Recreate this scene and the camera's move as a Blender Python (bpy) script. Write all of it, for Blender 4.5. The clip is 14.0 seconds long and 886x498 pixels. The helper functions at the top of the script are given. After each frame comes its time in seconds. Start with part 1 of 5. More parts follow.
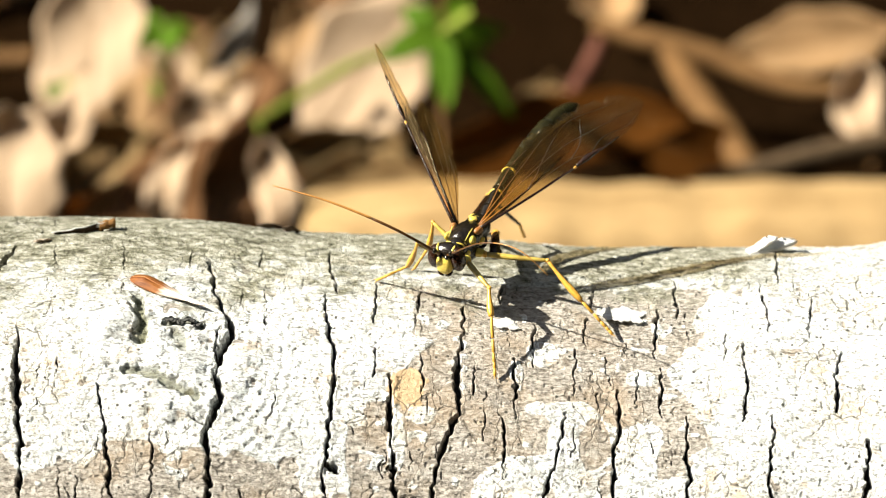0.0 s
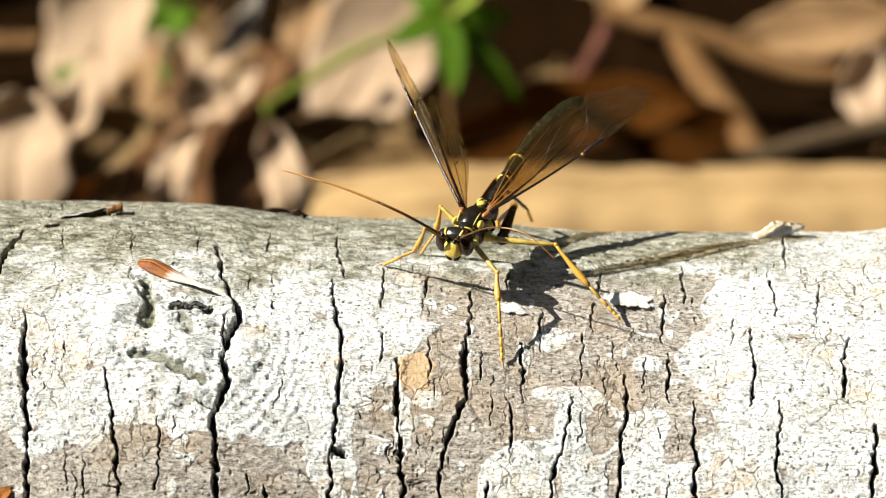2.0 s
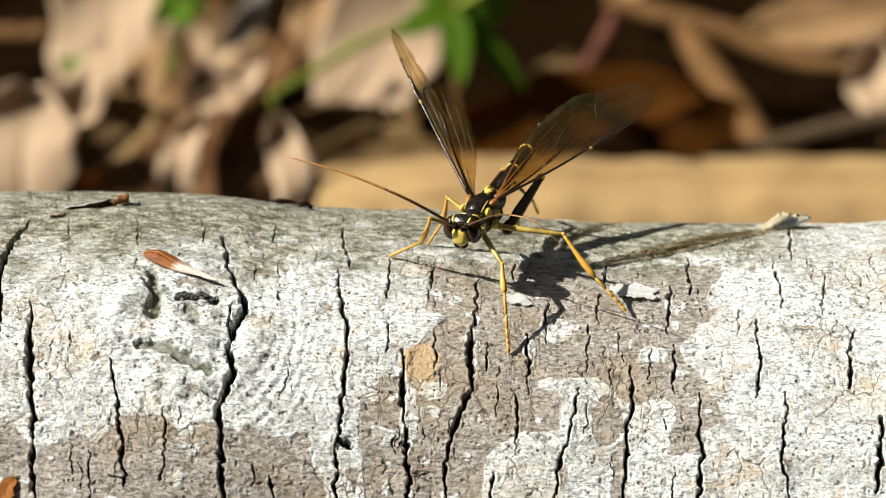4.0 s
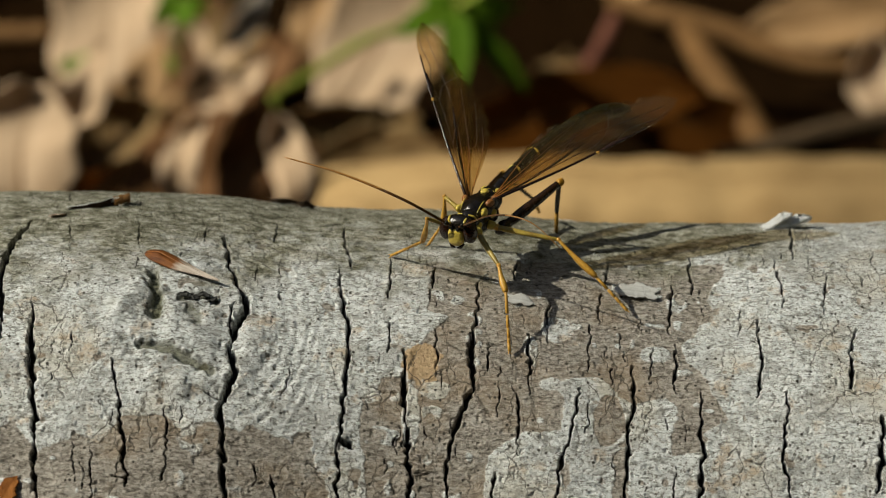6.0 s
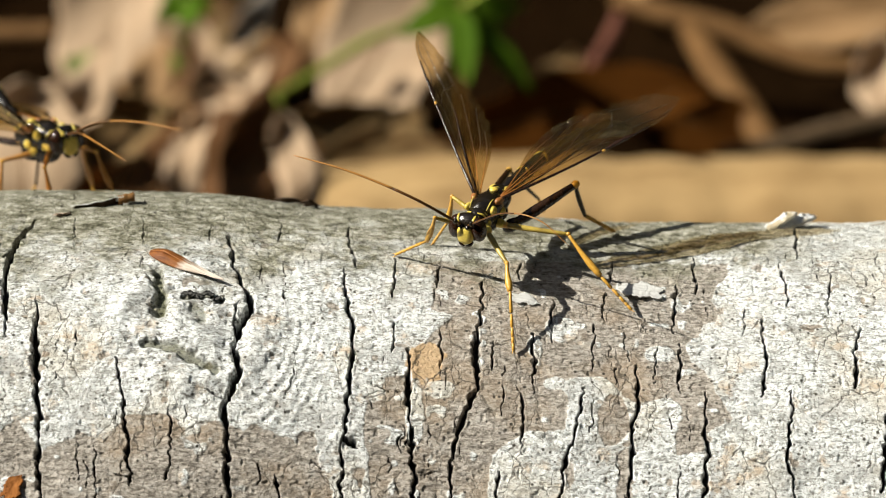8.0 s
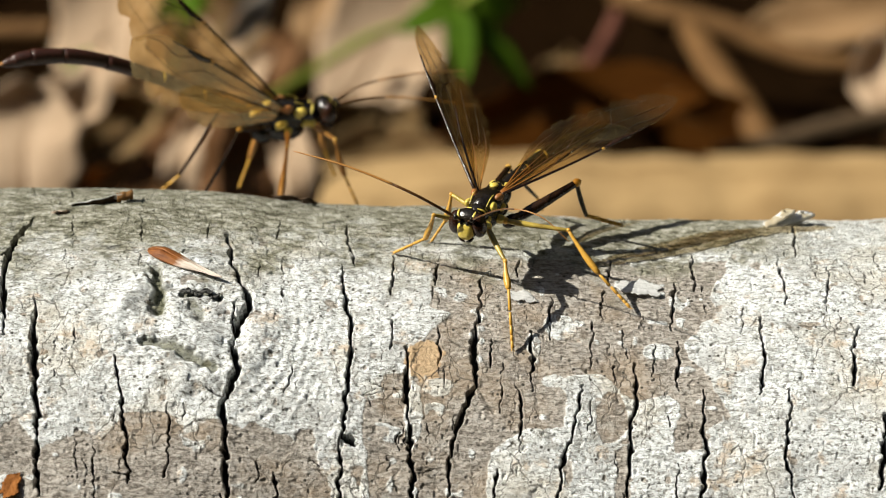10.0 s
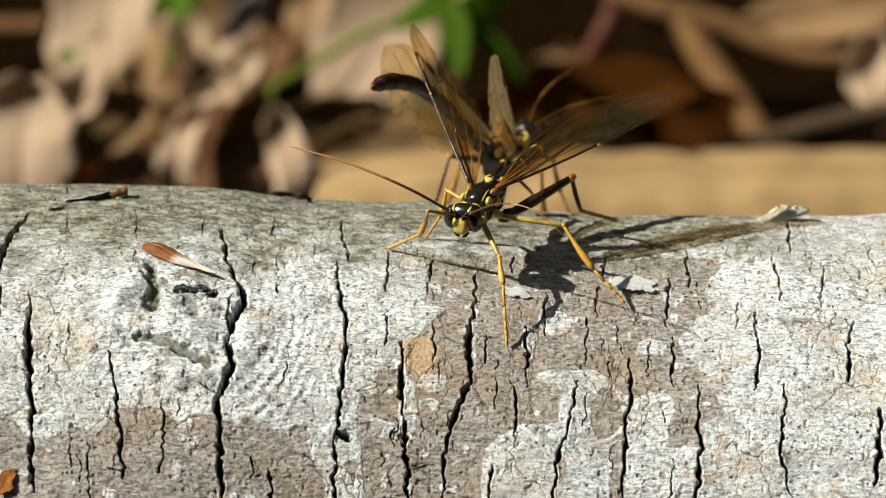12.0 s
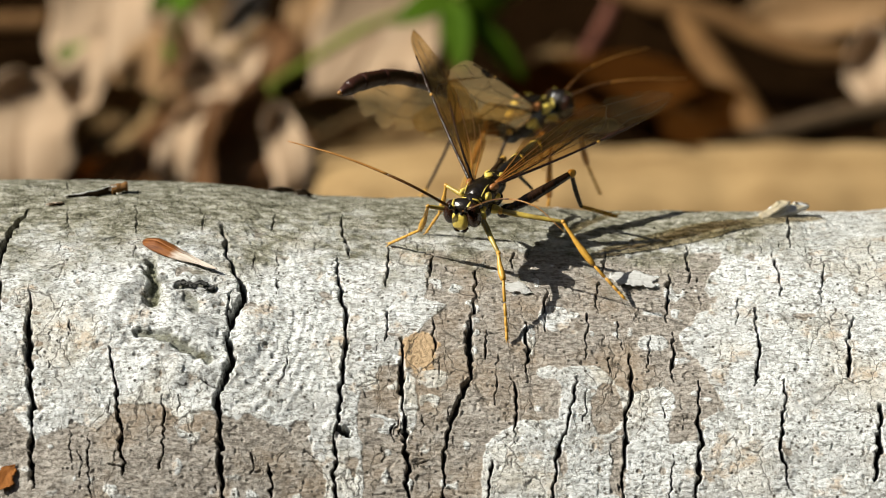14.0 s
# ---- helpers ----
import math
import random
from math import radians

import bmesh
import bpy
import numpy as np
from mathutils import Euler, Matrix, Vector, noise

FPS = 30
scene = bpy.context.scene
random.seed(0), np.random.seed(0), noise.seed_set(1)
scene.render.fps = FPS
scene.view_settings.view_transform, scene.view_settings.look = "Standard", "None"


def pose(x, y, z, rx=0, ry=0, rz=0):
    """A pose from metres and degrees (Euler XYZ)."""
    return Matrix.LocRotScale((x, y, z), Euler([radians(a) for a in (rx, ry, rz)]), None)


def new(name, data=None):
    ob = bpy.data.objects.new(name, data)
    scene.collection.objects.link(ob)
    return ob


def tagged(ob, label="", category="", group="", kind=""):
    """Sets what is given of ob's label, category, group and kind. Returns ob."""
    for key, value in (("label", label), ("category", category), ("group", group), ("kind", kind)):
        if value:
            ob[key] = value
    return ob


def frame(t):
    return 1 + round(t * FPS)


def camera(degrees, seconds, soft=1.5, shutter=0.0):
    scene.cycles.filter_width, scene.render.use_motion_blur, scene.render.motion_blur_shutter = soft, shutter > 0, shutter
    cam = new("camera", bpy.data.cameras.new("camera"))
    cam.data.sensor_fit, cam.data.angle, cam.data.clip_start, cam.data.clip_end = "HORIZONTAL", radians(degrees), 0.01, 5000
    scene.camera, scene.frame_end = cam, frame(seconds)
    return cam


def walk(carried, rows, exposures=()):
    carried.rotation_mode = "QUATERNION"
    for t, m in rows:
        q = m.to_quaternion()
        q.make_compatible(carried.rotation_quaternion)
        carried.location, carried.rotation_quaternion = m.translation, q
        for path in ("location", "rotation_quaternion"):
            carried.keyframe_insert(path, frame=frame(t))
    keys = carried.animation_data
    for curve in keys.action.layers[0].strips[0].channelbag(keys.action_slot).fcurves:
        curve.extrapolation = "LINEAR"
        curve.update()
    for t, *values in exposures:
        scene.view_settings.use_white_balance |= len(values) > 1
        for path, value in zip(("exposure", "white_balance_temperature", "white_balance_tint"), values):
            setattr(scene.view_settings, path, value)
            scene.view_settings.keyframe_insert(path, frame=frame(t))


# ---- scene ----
cam = camera(16, 14.0, soft=0.55)
cam.data.dof.use_dof = True
cam.data.dof.focus_distance = 0.367
cam.data.dof.aperture_fstop = 29.0

# the camera stands on one spot and is only turned a little
EYE = (0.0, -0.34604, 0.25063)


def aim(tilt, turn):
    return pose(*EYE, 90 - tilt, 0, turn)


walk(cam, [
    (0.0, aim(24.516, -0.345)), (0.5, aim(24.605, -0.293)), (1.0, aim(24.686, -0.272)), (1.5, aim(24.748, -0.241)),
    (2.0, aim(24.796, -0.198)), (2.5, aim(24.874, -0.144)), (3.0, aim(24.906, -0.120)), (4.2, aim(24.97, -0.07)),
    (5.5, aim(25.011, -0.033)), (6.0, aim(24.961, -0.052)), (6.5, aim(24.972, -0.016)), (7.0, aim(24.959, -0.081)),
    (7.5, aim(25.0, 0.0)), (8.0, aim(24.975, 0.035)), (9.2, aim(25.01, 0.01)), (10.5, aim(25.031, -0.016)), (11.0, aim(25.06, -0.083)),
    (11.5, aim(25.042, -0.104)), (12.0, aim(25.093, -0.104)), (12.5, aim(25.094, -0.102)), (13.0, aim(25.083, -0.12)),
    (13.5, aim(25.11, -0.12)), (14.0, aim(25.173, -0.102)),
], exposures=[(0.0, 1.43, 6800, 6), (0.5, 1.27, 6800, 7), (1.5, 1.2, 6750, 7), (3.0, 0.93, 6500, 7), (4.5, 0.75, 6650, 7), (5.5, 0.55, 6800, 5), (6.3, 0.40, 7050, 3), (6.7, 0.42, 7050, 3), (7.5, 0.66, 6800, 5), (8.2, 0.67, 6700, 7), (11.0, 0.56, 6600, 7), (14.0, 0.52, 6650, 7)])

# ---- daylight: sun from the side, open sky ----
SUN_WAY = Vector((9.7, 1.0, -8.6)).normalized()
world = bpy.data.worlds.new("sky")
scene.world = world
world.use_nodes = True
wn = world.node_tree.nodes
sky = wn.new("ShaderNodeTexSky")
sky.sky_type = "NISHITA"
sky.sun_disc = False
sky.dust_density, sky.ozone_density = 1.8, 0.6
sky.sun_elevation = math.asin(-SUN_WAY.z)
sky.sun_rotation = math.atan2(-SUN_WAY.x, -SUN_WAY.y)
wn["Background"].inputs[1].default_value = 0.05
world.node_tree.links.new(sky.outputs[0], wn["Background"].inputs[0])
lamp = bpy.data.lights.new("sun", "SUN")
lamp.energy, lamp.angle, lamp.color = 5.0, radians(0.53), (1.0, 0.95, 0.87)
sun = new("sun", lamp)
sun.matrix_world = Matrix.Translation((-2, 0, 2)) @ SUN_WAY.to_track_quat("-Z", "Y").to_matrix().to_4x4()

# ---- materials ----


class Mat:
    """A short way to write node materials."""

    def __init__(self, name, rough=0.6, metal=0.0, spec=0.5):
        self.m = bpy.data.materials.new(name)
        self.m.use_nodes = True
        self.t = self.m.node_tree
        self.b = self.t.nodes["Principled BSDF"]
        self.b.inputs["Roughness"].default_value = rough
        self.b.inputs["Metallic"].default_value = metal
        self.b.inputs["Specular IOR Level"].default_value = spec
        self.co = self.node("ShaderNodeTexCoord").outputs["Object"]

    def node(self, kind, **inputs):
        n = self.t.nodes.new(kind)
        for k, v in inputs.items():
            self.put(n.inputs[k.replace("_", " ")], v)
        return n

    def put(self, socket, v):
        if isinstance(v, bpy.types.NodeSocket):
            self.t.links.new(v, socket)
        else:
            socket.default_value = v

    def noise(self, scale, detail=4, rough=0.6, stretch=None):
        co = self.co
        if stretch:
            n = self.node("ShaderNodeMapping", Vector=co)
            n.inputs["Scale"].default_value = stretch
            co = n.outputs[0]
        return self.node("ShaderNodeTexNoise", Vector=co, Scale=scale, Detail=detail, Roughness=rough).outputs["Fac"]

    def cells(self, scale):
        return self.node("ShaderNodeTexVoronoi", Vector=self.co, Scale=scale).outputs["Distance"]

    def attr(self, name):
        n = self.node("ShaderNodeAttribute")
        n.attribute_name = name
        return n.outputs["Fac"]

    def ramp(self, fac, *stops):
        n = self.node("ShaderNodeValToRGB", Fac=fac)
        e = n.color_ramp.elements
        while len(e) < len(stops):
            e.new(0.5)
        for el, (p, c) in zip(e, stops):
            el.position = p
            el.color = (*c, 1) if len(c) == 3 else c
        return n.outputs["Color"]

    def mix(self, fac, a, b, how="MIX"):
        n = self.node("ShaderNodeMix")
        n.data_type, n.blend_type = "RGBA", how
        self.put(n.inputs[0], fac)
        self.put(n.inputs[6], a if not isinstance(a, tuple) else (*a, 1))
        self.put(n.inputs[7], b if not isinstance(b, tuple) else (*b, 1))
        return n.outputs[2]

    def maths(self, how, a, b):
        n = self.node("ShaderNodeMath")
        n.operation = how
        self.put(n.inputs[0], a)
        self.put(n.inputs[1], b)
        return n.outputs[0]

    def bump(self, height, strength, distance):
        n = self.node("ShaderNodeBump", Height=height)
        n.inputs["Strength"].default_value = strength
        n.inputs["Distance"].default_value = distance
        self.put(self.b.inputs["Normal"], n.outputs[0])

    def colour(self, c):
        self.put(self.b.inputs["Base Color"], c if not isinstance(c, tuple) else (*c, 1))
        return self


def grey(v):
    return (v, v, v)


def bark_material():
    m = Mat("lichened_bark", 0.9, spec=0.2)
    fine, mid, big = m.noise(2600, 6, 0.75), m.noise(1300, 6, 0.78, (0.75, 1.0, 1.0)), m.noise(110, 4)
    grainy = m.noise(950, 7, 0.8, (0.50, 1.0, 1.0))
    shift = m.node("ShaderNodeTexNoise", Vector=m.co, Scale=900.0, Detail=4.0)
    bent = m.node("ShaderNodeVectorMath")
    bent.operation = "MULTIPLY_ADD"
    m.put(bent.inputs[0], shift.outputs["Color"])
    bent.inputs[1].default_value = (0.0016, 0.0010, 0.0010)
    m.put(bent.inputs[2], m.co)

    def crackle(scale, stretch, lo, hi):
        mp = m.node("ShaderNodeMapping", Vector=bent.outputs[0])
        mp.inputs["Scale"].default_value = stretch
        v = m.node("ShaderNodeTexVoronoi", Vector=mp.outputs[0], Scale=scale)
        v.feature = "DISTANCE_TO_EDGE"
        return m.ramp(v.outputs["Distance"], (lo, grey(1)), (hi, grey(0)))

    lines = m.maths("MULTIPLY", crackle(330, (1.0, 0.42, 0.42), 0.006, 0.02), m.ramp(big, (0.48, grey(0)), (0.56, grey(1))))
    scales = crackle(1300, (0.45, 1.0, 1.0), 0.01, 0.08)
    patch = m.noise(430, 6, 0.74, (0.8, 1.0, 1.0))
    strand = m.noise(2500, 6, 0.75, (0.42, 1.0, 1.0))
    crust = m.ramp(strand, (0.38, (0.20, 0.205, 0.195)), (0.45, (0.57, 0.59, 0.58)), (0.51, (0.81, 0.84, 0.84)), (0.58, (0.90, 0.93, 0.935)))
    plaque = m.noise(190, 5, 0.68, (0.6, 1.0, 1.0))
    crust = m.mix(m.ramp(plaque, (0.40, grey(0.55)), (0.50, grey(0))), crust, (0.47, 0.47, 0.455))
    crust = m.mix(m.ramp(patch, (0.38, grey(0.8)), (0.44, grey(0))), crust, (0.38, 0.38, 0.36))
    crust = m.mix(m.ramp(patch, (0.53, grey(0)), (0.60, grey(0.55))), crust, (0.91, 0.94, 0.945))
    crust = m.mix(m.ramp(big, (0.50, grey(0)), (0.66, grey(0.4))), crust, (0.64, 0.57, 0.44))
    rust = m.maths("MULTIPLY", m.ramp(m.noise(210, 4, 0.7), (0.56, grey(0)), (0.66, grey(0.6))), m.ramp(patch, (0.42, grey(0)), (0.55, grey(1))))
    crust = m.mix(rust, crust, (0.55, 0.39, 0.23))
    crust = m.mix(m.ramp(grainy, (0.35, grey(0.9)), (0.41, grey(0))), crust, (0.15, 0.14, 0.12))
    crust = m.mix(m.ramp(fine, (0.41, grey(0.85)), (0.45, grey(0))), crust, (0.20, 0.185, 0.16))
    crust = m.mix(m.maths("MULTIPLY", scales, 0.12), crust, (0.3, 0.28, 0.24))
    dots = m.maths("MULTIPLY", m.ramp(m.cells(900), (0.13, grey(1)), (0.20, grey(0))), m.ramp(m.noise(260, 2), (0.44, grey(0)), (0.52, grey(0.95))))
    bare = m.ramp(strand, (0.38, (0.15, 0.132, 0.11)), (0.5, (0.385, 0.35, 0.305)), (0.60, (0.56, 0.52, 0.47)))
    bare = m.mix(m.ramp(mid, (0.38, grey(0.55)), (0.46, grey(0))), bare, (0.16, 0.14, 0.12))
    bare = m.mix(m.ramp(fine, (0.37, grey(0.8)), (0.42, grey(0))), bare, (0.09, 0.08, 0.065))
    bare = m.mix(m.ramp(patch, (0.56, grey(0)), (0.62, grey(0.5))), bare, (0.54, 0.52, 0.48))
    bare = m.mix(m.ramp(big, (0.50, grey(0)), (0.64, grey(0.5))), bare, (0.36, 0.27, 0.18))
    c = m.mix(m.attr("crust"), bare, crust)
    c = m.mix(dots, c, (0.06, 0.055, 0.045))
    algae = m.ramp(grainy, (0.37, (0.05, 0.048, 0.03)), (0.46, (0.19, 0.185, 0.13)), (0.54, (0.38, 0.37, 0.30)), (0.60, (0.52, 0.51, 0.45)))
    c = m.mix(m.attr("algae"), c, algae)
    c = m.mix(m.maths("MULTIPLY", m.maths("MULTIPLY", scales, m.attr("algae")), 0.5), c, (0.09, 0.085, 0.06))
    c = m.mix(m.attr("tan"), c, m.ramp(fine, (0.3, (0.44, 0.30, 0.17)), (0.7, (0.66, 0.49, 0.31))))
    c = m.mix(m.attr("moss"), c, m.ramp(fine, (0.4, (0.05, 0.05, 0.025)), (0.6, (0.2, 0.2, 0.12))))
    c = m.mix(m.maths("MULTIPLY", lines, 0.7), c, (0.08, 0.07, 0.055))
    # Cleft floors: dark inner bark, with near-black shade added in the colour
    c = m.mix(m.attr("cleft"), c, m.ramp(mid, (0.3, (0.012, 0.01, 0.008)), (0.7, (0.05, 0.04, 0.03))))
    m.colour(c)
    height = m.maths("ADD", fine, m.maths("MULTIPLY", grainy, 1.8))
    height = m.maths("SUBTRACT", height, m.maths("ADD", m.maths("MULTIPLY", lines, 0.8), m.maths("MULTIPLY", scales, 0.25)))
    height = m.maths("ADD", height, m.maths("MULTIPLY", strand, 1.2))
    m.bump(height, 0.62, 0.00034)
    return m.m


def leaf_material(name, light, dark, vein, scale=1.0, spec=0.12):
    """Dry leaf: mottled, streaked along its length, lets some light through."""
    m = Mat(name, 0.7, spec=spec)
    streak = m.noise(90 * scale, 5, 0.65, (0.35, 1.6, 1.0))
    blotch = m.noise(45 * scale, 3)
    specks = m.noise(420 * scale, 3)
    c = m.ramp(streak, (0.3, dark), (0.55, light), (0.75, tuple(min(1, v * 1.15) for v in light)))
    c = m.mix(m.ramp(blotch, (0.5, grey(0)), (0.72, grey(0.5))), c, dark)
    c = m.mix(m.ramp(specks, (0.3, grey(0.5)), (0.4, grey(0))), c, vein)
    m.colour(c)
    m.bump(m.maths("ADD", streak, specks), 0.4, 0.0006)
    tr = m.node("ShaderNodeBsdfTranslucent", Color=c)
    mixer = m.node("ShaderNodeMixShader", Fac=0.25)
    m.t.links.new(m.b.outputs[0], mixer.inputs[1])
    m.t.links.new(tr.outputs[0], mixer.inputs[2])
    m.t.links.new(mixer.outputs[0], m.t.nodes["Material Output"].inputs["Surface"])
    return m.m


def chitin(name, low, high, rough, scale=2500, pits=0.35):
    m = Mat(name, rough, spec=0.5)
    m.colour(m.ramp(m.noise(scale, 3), (0.3, low), (0.7, high)))
    m.bump(m.noise(2600, 4, 0.6), pits, 0.00018)
    return m.m


def wing_material():
    """Thin amber membrane: mostly clear, with a sheen and fine dark hairs."""
    m = Mat("wing_membrane", 0.25)
    clear = m.node("ShaderNodeBsdfTransparent")
    tint = m.ramp(m.noise(420, 3), (0.35, (0.68, 0.54, 0.31)), (0.65, (0.84, 0.72, 0.48)))
    m.put(clear.inputs[0], tint)
    thin = m.node("ShaderNodeBsdfTranslucent")
    m.put(thin.inputs[0], (0.48, 0.35, 0.17, 1))
    shine = m.node("ShaderNodeBsdfGlossy", Roughness=0.2)
    m.put(shine.inputs["Color"], (0.85, 0.72, 0.5, 1))
    bumpn = m.node("ShaderNodeBump", Height=m.noise(1100, 4))
    bumpn.inputs["Strength"].default_value, bumpn.inputs["Distance"].default_value = 0.9, 0.0004
    m.put(shine.inputs["Normal"], bumpn.outputs[0])
    a = m.node("ShaderNodeMixShader", Fac=0.21)
    m.t.links.new(clear.outputs[0], a.inputs[1])
    m.t.links.new(thin.outputs[0], a.inputs[2])
    b = m.node("ShaderNodeMixShader", Fac=0.032)
    m.t.links.new(a.outputs[0], b.inputs[1])
    m.t.links.new(shine.outputs[0], b.inputs[2])
    m.t.links.new(b.outputs[0], m.t.nodes["Material Output"].inputs["Surface"])
    return m.m


def vein_material():
    """Orange near the wing's root, dark brown further out."""
    m = Mat("wing_vein", 0.3)
    axes = m.node("ShaderNodeSeparateXYZ", Vector=m.co)
    m.colour(m.ramp(m.maths("MULTIPLY", axes.outputs[0], 50.0), (0.12, (0.40, 0.15, 0.025)), (0.42, (0.10, 0.038, 0.008)), (0.7, (0.022, 0.010, 0.004))))
    return m.m


BARK = bark_material()
CUT_WOOD = leaf_material("end_grain", (0.42, 0.33, 0.22), (0.25, 0.18, 0.11), (0.15, 0.1, 0.06))
BLACK = chitin("black_chitin", (0.005, 0.004, 0.003), (0.018, 0.013, 0.008), 0.2, 2500, 0.4)
BROWN = chitin("brown_chitin", (0.010, 0.005, 0.003), (0.034, 0.014, 0.006), 0.24)
YELLOW = chitin("yellow_chitin", (0.56, 0.42, 0.06), (0.74, 0.58, 0.13), 0.3)
OLIVE = chitin("olive_yellow_chitin", (0.16, 0.10, 0.018), (0.56, 0.42, 0.08), 0.32, 420)
ORANGE = chitin("orange_chitin", (0.50, 0.245, 0.03), (0.68, 0.40, 0.07), 0.35)
RUST = chitin("rust_chitin", (0.22, 0.08, 0.02), (0.36, 0.15, 0.04), 0.4)
EYE_BROWN = chitin("compound_eye", (0.012, 0.005, 0.003), (0.035, 0.013, 0.006), 0.16, 6000)
OLIVE_BLACK = chitin("olive_black_chitin", (0.008, 0.008, 0.003), (0.030, 0.026, 0.009), 0.3, 900)
DARK_RED = chitin("dark_red_chitin", (0.022, 0.007, 0.004), (0.055, 0.017, 0.008), 0.38)
AMBER = chitin("amber_brown_chitin", (0.065, 0.026, 0.007), (0.15, 0.065, 0.016), 0.3)
GOLD = chitin("golden_chitin", (0.28, 0.12, 0.025), (0.46, 0.22, 0.05), 0.35)
VEIN = vein_material()
WING = wing_material()
TAN_LEAF = leaf_material("tan_dry_leaf", (0.365, 0.225, 0.110), (0.233, 0.130, 0.058), (0.129, 0.063, 0.023))
PALE_LEAF = leaf_material("pale_dry_leaf", (0.54, 0.395, 0.265), (0.39, 0.265, 0.160), (0.218, 0.126, 0.062))
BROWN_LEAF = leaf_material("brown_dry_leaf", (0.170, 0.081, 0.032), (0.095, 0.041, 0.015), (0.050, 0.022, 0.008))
# The next two carry the shade behind the strip in their own dark colour
RED_LEAF_SHADE = leaf_material("red_brown_leaf_shade", (0.050, 0.014, 0.002), (0.025, 0.006, 0.001), (0.012, 0.002, 0.001), 1.0, 0.0)
RUSSET_LEAF_SHADE = leaf_material("russet_leaf_shade", (0.072, 0.026, 0.005), (0.042, 0.014, 0.003), (0.03, 0.008, 0.002), 1.0, 0.0)
MID_LEAF = leaf_material("olive_tan_leaf", (0.235, 0.152, 0.068), (0.135, 0.080, 0.032), (0.07, 0.036, 0.014))
GREY_LEAF = leaf_material("grey_dry_leaf", (0.308, 0.280, 0.245), (0.203, 0.175, 0.140), (0.126, 0.105, 0.077))
TWIG = leaf_material("twig_bark", (0.185, 0.098, 0.036), (0.105, 0.050, 0.017), (0.057, 0.028, 0.013), 2)
RED_TWIG = leaf_material("red_twig_bark", (0.192, 0.078, 0.051), (0.102, 0.036, 0.024), (0.054, 0.024, 0.018), 2)
STICK = leaf_material("grey_stick_bark", (0.13, 0.088, 0.052), (0.08, 0.054, 0.03), (0.05, 0.03, 0.02), 2, 0.02)
STRIP = leaf_material("tan_bark_strip", (0.475, 0.320, 0.150), (0.32, 0.200, 0.086), (0.176, 0.093, 0.037))
GREEN = leaf_material("green_leaf", (0.081, 0.158, 0.006), (0.041, 0.095, 0.003), (0.104, 0.168, 0.017))
STEM = leaf_material("green_stem", (0.225, 0.275, 0.042), (0.150, 0.190, 0.024), (0.155, 0.161, 0.050))
SEED_BROWN = leaf_material("russet_scale", (0.36, 0.14, 0.035), (0.2, 0.065, 0.015), (0.1, 0.03, 0.01), 4)
SEED_PALE = leaf_material("papery_wing", (0.55, 0.45, 0.36), (0.4, 0.3, 0.22), (0.3, 0.2, 0.14), 4)
WHITE_WOOD = leaf_material("bleached_wood", (0.84, 0.85, 0.85), (0.66, 0.67, 0.67), (0.42, 0.42, 0.41), 6)
FLAKE = leaf_material("white_flake", (0.74, 0.745, 0.73), (0.52, 0.52, 0.50), (0.3, 0.28, 0.25), 7)


def bud_material():
    """Russet at the blunt end, fading to papery pale."""
    m = Mat("russet_to_papery_scale", 0.6, spec=0.25)
    axes = m.node("ShaderNodeSeparateXYZ", Vector=m.co)
    streak = m.noise(900, 5, 0.7, (0.25, 1.6, 1.0))
    fac = m.maths("ADD", m.maths("MULTIPLY", axes.outputs[0], 160.0), m.maths("MULTIPLY", streak, 0.5))
    russet = m.ramp(streak, (0.35, (0.09, 0.024, 0.005)), (0.5, (0.20, 0.066, 0.013)), (0.65, (0.30, 0.115, 0.028)))
    paper = m.ramp(streak, (0.35, (0.42, 0.33, 0.25)), (0.6, (0.68, 0.60, 0.52)))
    m.colour(m.mix(m.ramp(fac, (0.44, grey(0)), (0.62, grey(1))), russet, paper))
    m.bump(streak, 0.5, 0.0003)
    return m.m


def soil_material():
    m = Mat("gap_shade_soil", 0.95, spec=0.0)
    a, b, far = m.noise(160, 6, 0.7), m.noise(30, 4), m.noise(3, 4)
    # Near-black stops: the deep shade of the litter gaps is put into the soil colour
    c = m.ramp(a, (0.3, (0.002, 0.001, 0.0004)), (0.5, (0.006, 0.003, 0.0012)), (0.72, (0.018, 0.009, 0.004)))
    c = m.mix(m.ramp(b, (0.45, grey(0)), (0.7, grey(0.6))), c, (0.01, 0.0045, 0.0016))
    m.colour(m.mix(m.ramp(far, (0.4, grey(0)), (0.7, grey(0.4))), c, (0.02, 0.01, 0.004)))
    m.bump(a, 0.8, 0.003)
    return m.m


def woods_material():
    m = Mat("sky_screen_woods", 1.0, spec=0.0)
    a, b = m.noise(0.9, 6, 0.7), m.noise(5, 4)
    c = m.ramp(a, (0.35, (0.02, 0.018, 0.01)), (0.55, (0.06, 0.06, 0.025)), (0.7, (0.11, 0.10, 0.05)))
    m.colour(m.mix(m.ramp(b, (0.4, grey(0)), (0.7, grey(0.5))), c, (0.05, 0.035, 0.02)))
    return m.m


BUD = bud_material()
SOIL = soil_material()
WOODS = woods_material()

# ---- mesh helpers: all sizes below in millimetres ----
MM = 0.001


def mesh_from(name, verts, faces, material, smooth=True):
    me = bpy.data.meshes.new(name)
    me.from_pydata([tuple(float(c) * MM for c in v) for v in verts], [], faces)
    me.materials.append(material)
    if smooth:
        me.polygons.foreach_set("use_smooth", [True] * len(me.polygons))
    me.update()
    return me


